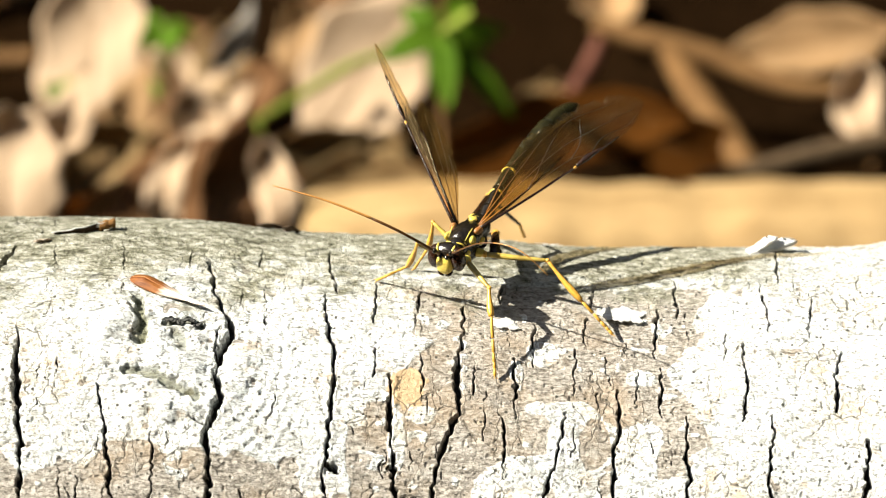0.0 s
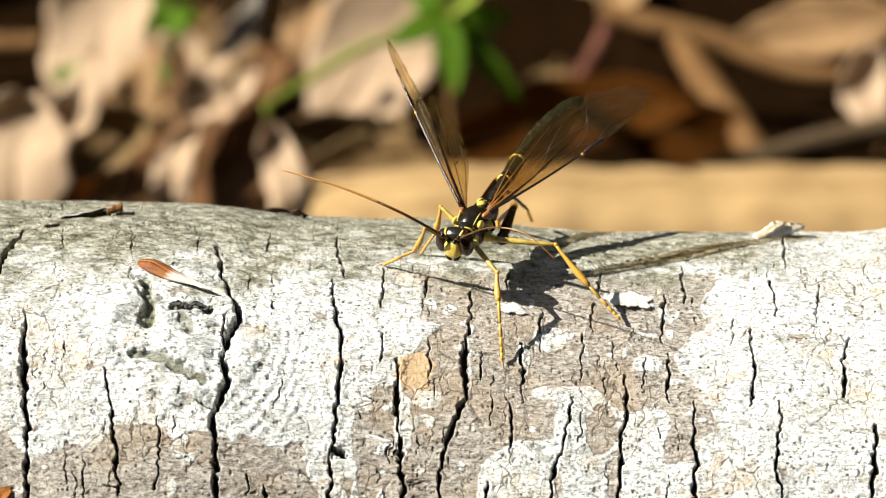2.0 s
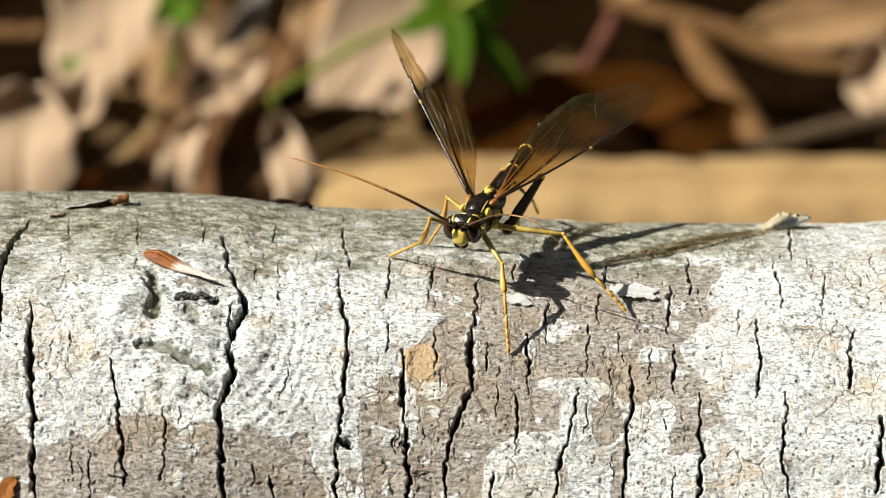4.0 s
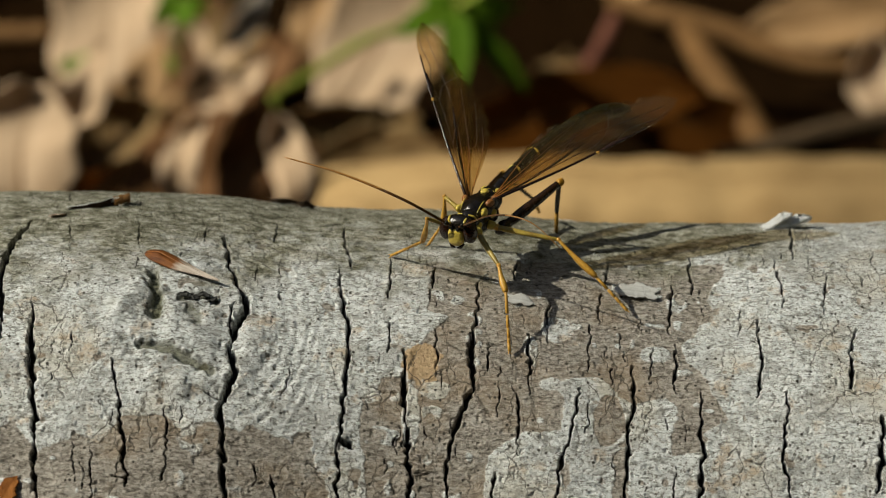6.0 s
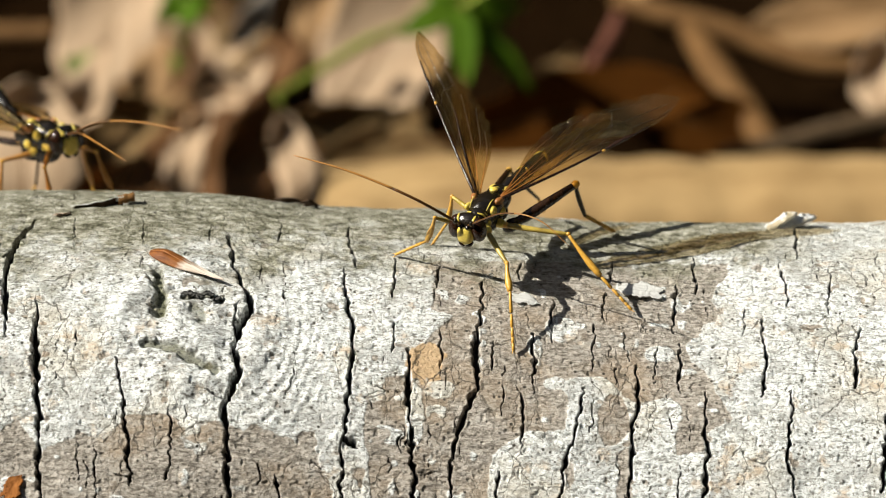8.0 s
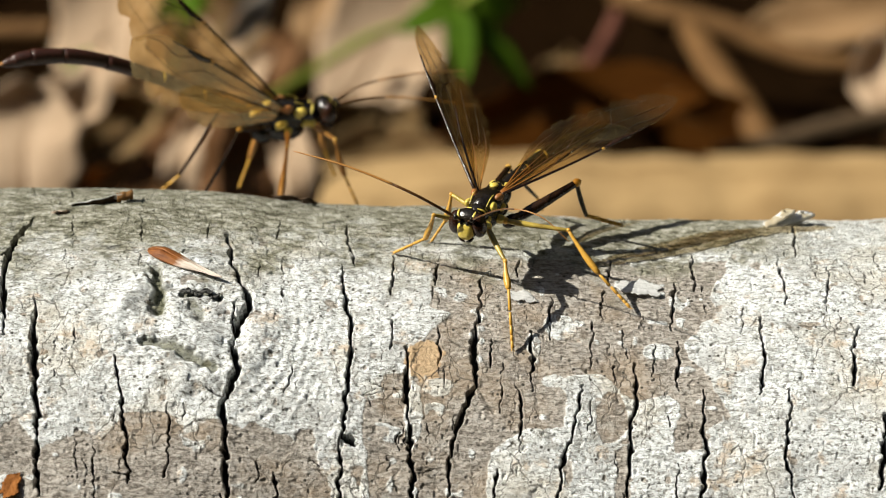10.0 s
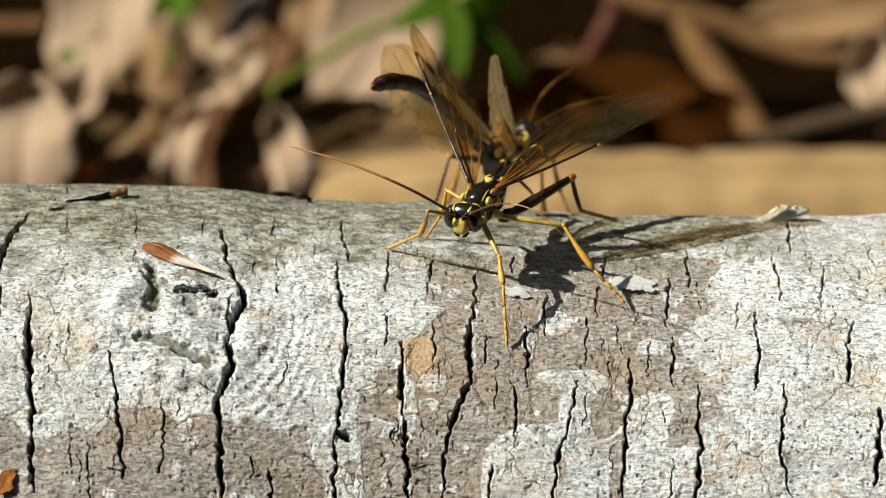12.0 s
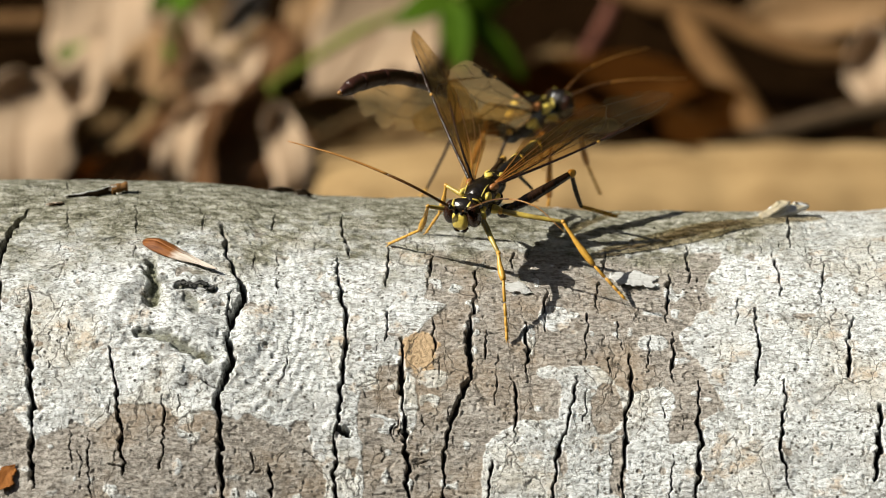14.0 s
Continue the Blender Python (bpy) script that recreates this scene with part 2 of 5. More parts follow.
def part(name, shape, material, parent=None, label="", at=None):
    """One mesh object from (verts, faces); under a thing or a part if a parent is given."""
    ob = new(name, mesh_from(name, shape[0], shape[1], material))
    if parent is not None:
        ob.parent = parent
    if at is not None:
        ob.location = Vector(at) * MM
    return tagged(ob, label)


def mpose(x, y, z, rx=0, ry=0, rz=0):
    """pose() in millimetres."""
    return pose(x * MM, y * MM, z * MM, rx, ry, rz)


def join(*shapes):
    verts, faces = [], []
    for v, f in shapes:
        k = len(verts)
        verts += [tuple(p) for p in v]
        faces += [tuple(i + k for i in q) for q in f]
    return verts, faces


def curve_points(points, steps=6):
    """A smooth line through the points (Catmull-Rom)."""
    p = [np.array(q, float) for q in points]
    p = [2 * p[0] - p[1]] + p + [2 * p[-1] - p[-2]]
    out = []
    for a, b, c, d in zip(p, p[1:], p[2:], p[3:]):
        for i in range(steps):
            t = i / steps
            out.append(0.5 * (2 * b + (c - a) * t + (2 * a - 5 * b + 4 * c - d) * t * t + (3 * b - a - 3 * c + d) * t ** 3))
    return out + [p[-2]]


def tube(points, radii, sides=10, steps=5, flat=1.0):
    """A rounded tube along a smooth line; radii run from first to last point."""
    line = curve_points(points, steps) if steps > 1 else [np.array(q, float) for q in points]
    n = len(line)
    rr = np.interp(np.linspace(0, 1, n), np.linspace(0, 1, len(radii)), radii)
    verts, faces = [], []
    up = np.array((0.13, 0.21, 0.97))
    for i, c in enumerate(line):
        d = line[min(i + 1, n - 1)] - line[max(i - 1, 0)]
        d = d / (np.linalg.norm(d) + 1e-9)
        u = up - d * (up @ d)
        if np.linalg.norm(u) < 0.2:
            u = np.array((0.9, 0.1, 0.3)) - d * (np.array((0.9, 0.1, 0.3)) @ d)
        u = u / np.linalg.norm(u)
        w = np.cross(d, u)
        for k in range(sides):
            a = 2 * math.pi * k / sides
            verts.append(tuple(c + rr[i] * (w * math.cos(a) + u * math.sin(a) * flat)))
    for i in range(n - 1):
        for k in range(sides):
            j = (k + 1) % sides
            faces.append((i * sides + k, i * sides + j, (i + 1) * sides + j, (i + 1) * sides + k))
    for i, back in ((0, -1), (n - 1, 1)):
        k0 = len(verts)
        d = line[min(i + 1, n - 1)] - line[max(i - 1, 0)]
        d = d / (np.linalg.norm(d) + 1e-9)
        verts.append(tuple(line[i] + d * back * rr[i] * 0.6))
        for k in range(sides):
            j = (k + 1) % sides
            q = (i * sides + k, i * sides + j, k0)
            faces.append(q if back > 0 else q[::-1])
    return verts, faces


def ball(centre, radii, turn=(0, 0, 0), nu=20, nv=12, power=1.0):
    """An ellipsoid; power below 1 makes it boxier."""
    rot = Euler([radians(a) for a in turn]).to_matrix()
    verts, faces = [], []
    for i in range(nv + 1):
        th = math.pi * i / nv
        for k in range(nu):
            ph = 2 * math.pi * k / nu
            v = (math.sin(th) * math.cos(ph), math.sin(th) * math.sin(ph), math.cos(th))
            v = [math.copysign(abs(c) ** power, c) * r for c, r in zip(v, radii)]
            verts.append(tuple(Vector(centre) + rot @ Vector(v)))
    for i in range(nv):
        for k in range(nu):
            j = (k + 1) % nu
            faces.append((i * nu + k, (i + 1) * nu + k, (i + 1) * nu + j, i * nu + j))
    return verts, faces


def sheet(f, nu, nv, thick=0.0):
    """A grid over f(u, v), u and v from 0 to 1; with a second side thick below it."""
    top = [[np.array(f(i / nu, k / nv), float) for k in range(nv + 1)] for i in range(nu + 1)]
    verts = [tuple(p) for row in top for p in row]
    w = nv + 1
    faces = [(i * w + k, (i + 1) * w + k, (i + 1) * w + k + 1, i * w + k + 1) for i in range(nu) for k in range(nv)]
    if thick:
        m = len(verts)
        for i in range(nu + 1):
            for k in range(nv + 1):
                a = top[min(i + 1, nu)][k] - top[max(i - 1, 0)][k]
                b = top[i][min(k + 1, nv)] - top[i][max(k - 1, 0)]
                n = np.cross(a, b)
                n = n / (np.linalg.norm(n) + 1e-9)
                verts.append(tuple(top[i][k] - n * thick))
        faces += [tuple(q + m for q in fc[::-1]) for fc in faces]
        ring = [k for k in range(w)] + [i * w + nv for i in range(1, nu + 1)]
        ring += [nu * w + k for k in range(nv - 1, -1, -1)] + [i * w for i in range(nu - 1, 0, -1)]
        faces += [(a, b, b + m, a + m) for a, b in zip(ring, ring[1:] + ring[:1])]
    return verts, faces


def empty(name, m):
    ob = new(name)
    ob.empty_display_size = 0.01
    ob.matrix_world = m
    return ob


# ---- ground ----


def ground_height(x, y):
    """Millimetres: forest floor, level under the log, lower behind it."""
    drop = np.clip((y - 55) / 150, 0, 1)
    wide = 1 / (1 + (x / 1100) ** 4) / (1 + ((y - 300) / 1500) ** 4)
    h = 2 + 3 * np.sin(x / 31 + 1) * np.sin(y / 27) + 2.2 * np.sin(x / 9.3 + y / 14) * np.sin(y / 8.1 + 2)
    return h * np.exp(-((x / 3000) ** 2 + (y / 3000) ** 2)) - 84 * drop * drop * (3 - 2 * drop) * wide


def build_ground():
    near = np.linspace(-400, 400, 161)
    far = np.array([450, 520, 620, 800, 1100, 1600, 2500, 4000, 8000, 20000, 60000, 200000, 1000000, 2500000.0])
    axis = np.concatenate([-far[::-1], near, far])
    gx, gy = np.meshgrid(axis, axis + 60, indexing="ij")
    verts = np.stack([gx, gy, ground_height(gx, gy)], -1).reshape(-1, 3)
    n = len(axis)
    faces = [(i * n + k, (i + 1) * n + k, (i + 1) * n + k + 1, i * n + k + 1) for i in range(n - 1) for k in range(n - 1)]
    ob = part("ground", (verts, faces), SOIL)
    tagged(ob, "near-black forest soil under dry leaves, shade of the gaps in its colour", "ground", kind="structure")


def build_woods():
    """Unseen woodland ring, added all round to hold back sky light; kept well below the sun."""
    r = random.Random(3)
    n, verts, faces = 180, [], []
    for i in range(n):
        t = 2 * math.pi * i / n
        # taller on the side away from the sun, to cut off more sky
        top = 13.0 + 9.0 * (1 + math.cos(t)) + 1.2 * math.sin(i * 0.7) + r.uniform(-0.8, 0.8)
        rad = 19 + 1.0 * math.sin(i * 1.3)
        for k in range(9):
            out = rad + 1.2 * math.sin(k * 2.1 + i * 0.9) + k * 0.25
            verts.append((1000 * out * math.cos(t), 1000 * out * math.sin(t), 1000 * (top * k / 8) - 200))
    for i in range(n):
        j = (i + 1) % n
        faces += [(i * 9 + k, j * 9 + k, j * 9 + k + 1, i * 9 + k + 1) for k in range(8)]
    ob = part("backdrop", (verts, faces), WOODS)
    tagged(ob, "unseen woodland ring added to hold back low sky light", "woodland", kind="structure")


build_ground()
build_woods()

# ---- the log ----
RADIUS = 45.0
ARC = RADIUS * math.pi / 180
LOG_POSE = mpose(0, 0, RADIUS, 0, 2.45, 0)


def lattice_noise(x, y, scale, seed):
    """Smooth value noise on a plane, about -1 to 1."""
    u, v = x / scale, y / scale
    iu, iv = np.floor(u).astype(int), np.floor(v).astype(int)
    fu, fv = u - iu, v - iv
    fu, fv = fu * fu * (3 - 2 * fu), fv * fv * (3 - 2 * fv)
    table = np.random.RandomState(seed).uniform(-1, 1, (256, 256))
    g = lambda a, b: table[(iu + a) % 256, (iv + b) % 256]
    return (g(0, 0) * (1 - fu) + g(1, 0) * fu) * (1 - fv) + (g(0, 1) * (1 - fu) + g(1, 1) * fu) * fv


class LogSkin:
    """Bark as a height field over length (mm) and girth (degrees from the top, towards the viewer)."""

    def __init__(self):
        fine_x = np.arange(-57.5, 57.51, 0.1)
        self.x = np.concatenate([np.linspace(-260, -59, 60), fine_x, np.linspace(59, 260, 60)])
        fine_a = np.arange(-29, 59, 0.1 / ARC)
        self.a = np.concatenate([fine_a, np.linspace(59.5, 330.0, 120)])
        self.X, self.A = np.meshgrid(self.x, self.a, indexing="ij")
        self.S = self.A * ARC
        self.h = np.zeros_like(self.X)
        self.cleft, self.moss, self.tan = np.zeros_like(self.X), np.zeros_like(self.X), np.zeros_like(self.X)

    def near(self, pts, margin):
        xs, ss = [p[0] for p in pts], [p[1] * ARC for p in pts]
        i0, i1 = np.searchsorted(self.x, [min(xs) - margin, max(xs) + margin])
        k0, k1 = np.searchsorted(self.a * ARC, [min(ss) - margin, max(ss) + margin])
        return slice(i0, i1), slice(k0, k1)

    def distance(self, pts, win):
        """Distance to the line through pts and how far along it (0 to 1)."""
        X, S = self.X[win], self.S[win]
        X = X + 0.24 * lattice_noise(X, S, 1.3, 5) + 0.20 * lattice_noise(X, S, 0.5, 6)
        best, along = np.full(X.shape, 1e9), np.zeros(X.shape)
        n = len(pts) - 1
        for i, (p, q) in enumerate(zip(pts, pts[1:])):
            ax, ay, bx, by = p[0], p[1] * ARC, q[0], q[1] * ARC
            dx, dy = bx - ax, by - ay
            t = np.clip(((X - ax) * dx + (S - ay) * dy) / (dx * dx + dy * dy + 1e-9), 0, 1)
            d = np.hypot(X - ax - t * dx, S - ay - t * dy)
            closer = d < best
            best[closer], along[closer] = d[closer], (i + t[closer]) / n
        return best, along

    def crack(self, width, *pts, deep=1.0):
        """A split across the bark: narrow, steep-sided, its shade deepened by dark colour inside."""
        win = self.near(pts, 2 + width)
        d, t = self.distance(pts, win)
        w = width * 0.40 * (0.35 + 0.85 * np.sin(np.clip(t, 0.04, 0.96) * math.pi) ** 0.5)
        w = w * (1 + 0.5 * lattice_noise(self.X[win], self.S[win], 1.7, 8) + 0.4 * lattice_noise(self.X[win], self.S[win], 0.5, 9))
        cut = 1 / (1 + (d / w) ** 9)
        self.h[win] -= cut * (0.45 + 1.9 * width) * deep
        self.h[win] += 0.06 * np.exp(-((d - w * 1.8) / (w * 1.2)) ** 2)
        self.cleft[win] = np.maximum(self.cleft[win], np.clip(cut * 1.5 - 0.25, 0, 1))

    def hollow(self, width, depth, *pts, moss=0.8):
        """A shallow worn dent, greenish inside."""
        win = self.near(pts, 3 + 2 * width)
        d, _ = self.distance(pts, win)
        cut = 1 / (1 + (d / (width * 0.5 * (1 + 0.4 * lattice_noise(self.X[win], self.S[win], 0.8, 31)))) ** 6)
        self.h[win] -= cut * depth
        self.moss[win] = np.maximum(self.moss[win], cut * moss)

    def lump(self, x, a, rx, rs, height):
        self.h += height * np.exp(-((self.X - x) / rx) ** 2 - ((self.S - a * ARC) / rs) ** 2)


skin = LogSkin()
X, S = skin.X, skin.S
# swellings of the trunk
skin.h += 0.8 * np.exp(-((X + 38) / 15) ** 2) - 0.65 * np.exp(-((X - 20) / 13) ** 2) + 1.9 * np.exp(-((X - 62) / 10) ** 2)
skin.h += 0.45 * lattice_noise(X, S, 14, 1) + 0.16 * lattice_noise(X, S, 4.5, 2) + 0.07 * lattice_noise(X, S * 2.0, 1.6, 3)
# old knot with folds round it
fold = np.hypot((X + 33) / 1.0, (S - 21 * ARC) / 1.25)
ripple = np.sin(fold * 2 * math.pi / 1.25 + 2.6 * lattice_noise(X, S, 5, 4) + 1.3 * lattice_noise(X, S, 1.6, 34))
skin.h += 0.075 * ripple * np.exp(-((fold - 14.5) / 5) ** 2) * np.clip((X + 25.5) * 2, 0, 1) * (0.55 + 0.6 * lattice_noise(X, S, 2.2, 24))
rim = np.hypot((X + 31.5) / 1.15, (S - 25 * ARC) / 1.0)
skin.h += 0.55 * np.exp(-((rim - 7.5) / 1.5) ** 2) * (0.6 + 0.6 * lattice_noise(X, S, 2.6, 35)) + 0.30 * lattice_noise(X, S, 1.5, 36) * np.exp(-(rim / 9.5) ** 4)
skin.lump(-31.5, 33.5, 5.0, 1.3, 0.7)
skin.lump(-31, 24, 5.5, 5.5, 0.7)
skin.lump(-34, 12, 7, 3, 0.6)
skin.lump(-13.5, 41, 1.2, 1.0, 0.5)
skin.hollow(1.5, 1.0, (-35.9, 13.5), (-35.1, 17), (-34.9, 21.5), moss=0.95)
skin.hollow(1.3, 0.7, (-36, 27.6), (-33, 28.2), (-28.2, 31.5), moss=0.8)
skin.hollow(1.3, 0.3, (-31.0, 20.0), (-30.0, 22.5), moss=0.6)
skin.hollow(0.9, 0.5, (-32.2, 18.2), (-30.1, 17.6), (-28.2, 18.2), moss=0.7)
skin.crack(1.3, (-12.8, 41.0), (-11.7, 42.3))
skin.crack(1.2, (-49.1, 29.3), (-48.6, 30.7))
# splits across the bark, from end to end of the visible log
skin.crack(0.57, (-51.6, -2.8), (-53.6, 8.6), (-53.4, 15.6), (-52.6, 26.9))
skin.crack(0.64, (-49.4, 20.2), (-48.8, 29.8), (-47.9, 38.2), (-46.9, 51.7))
skin.crack(0.36, (-39.4, 30.2), (-38.3, 37.7), (-37.6, 42.0), (-36.8, 49.6))
skin.crack(0.21, (-38.5, -3.4), (-38.0, 5.6))
skin.crack(0.79, (-27.9, 0.8), (-27.0, 9.3), (-25.1, 16.0), (-24.6, 19.7), (-25.8, 23.2), (-26.0, 27.4), (-25.3, 31.3), (-26.1, 35.2), (-26.7, 37.0), (-26.1, 44.0), (-25.4, 52.4))
skin.crack(0.29, (-13.9, -8.6), (-13.1, 3.0), (-12.4, 8.8))
skin.crack(0.50, (-14.0, 8.2), (-13.2, 17.7), (-12.5, 21.2), (-12.5, 28.6), (-12.8, 36.3), (-13.1, 41.7), (-13.0, 51.8))
skin.crack(0.29, (-7.6, 5.1), (-8.1, 15.4))
skin.crack(0.50, (-5.9, 25.7), (-5.6, 34.1), (-5.1, 41.3), (-4.5, 51.3))
skin.crack(0.21, (-7.7, 20.8), (-7.7, 26.3))
skin.crack(0.21, (-2.5, 5.5), (-3.1, 15.7))
skin.crack(0.21, (-2.4, 21.6), (-2.1, 30.0))
skin.crack(0.50, (2.7, 11.2), (2.4, 19.0), (1.9, 23.6), (2.1, 31.7), (1.1, 34.6), (-0.4, 41.0), (-0.8, 51.2))
skin.crack(0.29, (6.9, 31.5), (7.6, 37.0), (7.2, 42.4))
skin.crack(0.29, (4.8, 45.1), (4.6, 50.9))
skin.crack(0.21, (7.2, 4.5), (6.9, 9.4))
skin.crack(0.29, (10.9, 14.0), (10.6, 23.0))
skin.crack(0.36, (8.5, 21.5), (8.7, 32.3))
skin.crack(0.36, (14.4, 31.0), (13.6, 38.5), (12.5, 42.1), (11.7, 50.6))
skin.crack(0.21, (19.1, 20.2), (19.7, 25.7))
skin.crack(0.50, (20.5, 26.7), (20.8, 31.6), (20.1, 38.2), (19.8, 50.2))
skin.crack(0.29, (25.9, 7.7), (25.1, 19.8))
skin.crack(0.29, (25.9, 22.0), (25.5, 31.4))
skin.crack(0.43, (28.8, 31.2), (28.5, 37.7), (28.6, 41.3), (28.0, 49.8))
skin.crack(0.29, (28.3, -0.6), (28.1, 10.6))
skin.crack(0.29, (35.5, 16.7), (35.6, 25.8), (35.0, 31.8))
skin.crack(0.29, (41.8, -16.8), (40.8, 1.0))
skin.crack(0.29, (38.5, 1.3), (38.8, 13.9))
skin.crack(0.36, (38.6, 30.6), (38.1, 37.2), (37.8, 42.6), (38.9, 48.4))
skin.crack(0.21, (44.4, 4.3), (43.5, 15.5))
skin.crack(0.36, (47.1, 18.3), (46.0, 23.0), (46.1, 30.2))
skin.crack(0.57, (49.4, 34.8), (48.6, 46.3))
skin.crack(0.14, (33.6, 14.3), (33.2, 20.4))
skin.crack(0.14, (15.8, 18.1), (15.6, 28.0))
skin.crack(0.21, (17.3, 11.4), (16.8, 18.0))
skin.crack(0.21, (18.3, 2.5), (17.7, 10.0))
skin.crack(0.14, (3.9, 23.4), (3.8, 28.7))
skin.crack(0.14, (5.2, 27.6), (5.0, 36.3))
skin.crack(0.21, (25.4, 43.2), (25.3, 49.9))
skin.crack(0.14, (-43.1, 43.2), (-42.6, 49.1))
skin.crack(0.21, (-41.1, 43.9), (-40.4, 53.1))
skin.crack(0.21, (-32.9, 37.4), (-32.6, 44.4), (-32.9, 48.6))
skin.crack(0.14, (-18.7, 27.0), (-19.7, 34.8))
skin.crack(0.21, (-20.5, 47.1), (-20.0, 52.1))
skin.crack(0.14, (-46.9, -3.4), (-46.1, 7.9))
skin.crack(0.14, (-30.1, -3.3), (-30.2, 3.0))
skin.crack(0.21, (-21.9, -5.8), (-21.9, 1.1))
skin.crack(0.14, (-20.9, 13.1), (-20.7, 18.2))
skin.crack(0.21, (-26.3, 18.6), (-26.1, 25.3))
skin.crack(0.14, (-38.7, 5.6), (-42.5, 8.4))
skin.crack(0.14, (-26.7, 36.6), (-28.7, 34.9))
skin.crack(0.14, (15.6, 32.9), (15.4, 38.4))
skin.crack(0.14, (23.0, 22.2), (22.6, 29.6))
skin.crack(0.14, (-10.9, 34.4), (-9.3, 33.3), (-5.8, 33.1))
# hair-fine splits between them, most of them on the weathered crest
rng = random.Random(4)
for n in range(210):
    x, a = rng.uniform(-56, 56), rng.uniform(-24, 10) if n < 130 else rng.uniform(8, 56)
    if n >= 130 and x > 30:
        continue
    size = rng.uniform(0.8, 3.6)
    lean_x = rng.uniform(-0.5, 0.5)
    if rng.random() < (0.45 if n < 130 else 0.2):
        skin.crack(rng.uniform(0.08, 0.2), (x, a), (x + size * rng.choice((-0.7, 0.7)), a + rng.uniform(-1, 1) / ARC), deep=0.8)
    else:
        skin.crack(rng.uniform(0.06, 0.16), (x, a), (x + lean_x, a + size * 0.5 / ARC), (x + lean_x * 0.4, a + size / ARC), deep=0.7)


def inside(pts, margin=3.0):
    """How far (mm) each spot lies inside a ring of length and girth; negative outside."""
    win = skin.near(pts, margin)
    px, ps = X[win], S[win]
    ring = [(x, a * ARC) for x, a in pts]
    best, odd = np.full(px.shape, 1e9), np.zeros(px.shape, bool)
    for (ax, ay), (bx, by) in zip(ring, ring[1:] + ring[:1]):
        dx, dy = bx - ax, by - ay
        t = np.clip(((px - ax) * dx + (ps - ay) * dy) / (dx * dx + dy * dy + 1e-9), 0, 1)
        best = np.minimum(best, np.hypot(px - ax - t * dx, ps - ay - t * dy))
        if abs(dy) > 1e-9:
            odd ^= ((ay > ps) != (by > ps)) & (px < ax + dx * (ps - ay) / dy)
    return win, np.where(odd, best, -best)


# where the pale crust has flaked off: rings of length and girth
BARE = [
    [(-55.6, 45.5), (-55.7, 43.0), (-52.0, 42.1), (-49.8, 40.3), (-48.1, 43.0), (-47.0, 44.7), (-45.4, 43.8), (-43.6, 43.2), (-43.0, 41.8), (-41.7, 42.7),
     (-40.3, 43.6), (-39.2, 41.7), (-38.3, 39.3), (-36.7, 39.3), (-32.9, 38.8), (-30.3, 40.1), (-26.7, 39.8), (-26.1, 56), (-55.0, 56)],
    [(-27.1, 39.8), (-24.4, 40.7), (-22.9, 39.8), (-21.9, 40.8), (-19.9, 41.6), (-18.3, 42.5), (-17.7, 40.7), (-16.4, 40.6), (-16.0, 43.5), (-15.1, 46.0), (-14.3, 47.2), (-14.0, 56), (-27.1, 56)],
    [(-3.1, 5.4), (20.1, 2.5), (19.4, 32.3), (17.8, 29.8), (16.1, 28.6), (13.5, 29.8), (12.2, 30.5), (12.7, 33.2), (12.2, 37.8), (9.3, 38.5), (7.7, 38.9), (5.8, 40.4),
     (4.0, 42.5), (-4.1, 42.1), (-5.1, 28.4), (-4.5, 25.5), (-2.6, 21.6), (-1.0, 19.1), (-3.2, 17.9), (-3.3, 12.2)],
    [(19.4, 3.1), (32.4, 1.7), (31.8, 5.4), (29.8, 11.6), (30.8, 14.2), (30.3, 17.0), (28.7, 17.8), (28.1, 20.7), (26.3, 22.3), (26.7, 25.3), (28.3, 27.4), (29.5, 30.5), (30.7, 33.9),
     (31.2, 35.4), (28.7, 37.8), (28.1, 40.9), (24.8, 42.0), (25.0, 38.9), (25.5, 35.2), (25.9, 33.8), (24.6, 31.8), (21.3, 32.9), (18.7, 32.4)],
    [(-9.6, 56), (-9.9, 48.2), (-10.5, 43.3), (-11.0, 39.8), (-10.7, 36.3), (-10.4, 34.6), (-8.5, 32.7), (-8.5, 30.9), (-6.4, 30.4), (-4.8, 28.4), (5.7, 27.8), (4.0, 42.5), (3.6, 56)],
    [(16.1, 35.0), (17.4, 32.0), (19.1, 32.1), (19.7, 37.8), (18.2, 39.7), (17.0, 40.1), (16.2, 38.6)],
    [(18.3, 41.5), (19.6, 41.0), (20.0, 46), (19.8, 50), (18.4, 49.5), (18.6, 45)],
    [(12.0, 43), (13.4, 43.4), (13.7, 46), (12.9, 47.4), (12.2, 46)],
]
# crust left standing inside them: length, girth, half-length, half-girth (mm)
LEFT = [(-4.9, 36.4, 1.0, 4.0), (-2.4, 32.3, 1.6, 1.2), (11.9, 20.4, 1.9, 2.2), (8.8, 24.7, 0.8, 2.4), (23.4, 24.3, 1.8, 1.2), (-2.8, 43.6, 0.55, 0.8),
        (1.9, 42.8, 0.55, 1.0), (10.9, 30.4, 1.0, 0.7), (16.2, 22.9, 0.35, 0.4), (-30.8, 48.0, 0.6, 0.9), (26.0, 13.5, 1.3, 1.4), (-50.5, 50.0, 1.0, 0.8)]
warp = 0.28 * lattice_noise(X, S, 4.0, 11) + 0.22 * lattice_noise(X, S, 1.7, 12) + 0.16 * lattice_noise(X, S, 0.8, 13) + 0.12 * lattice_noise(X, S, 0.4, 23)
worn = np.full(X.shape, -3.0)
for ring in BARE:
    win, depth = inside(ring)
    worn[win] = np.maximum(worn[win], depth)
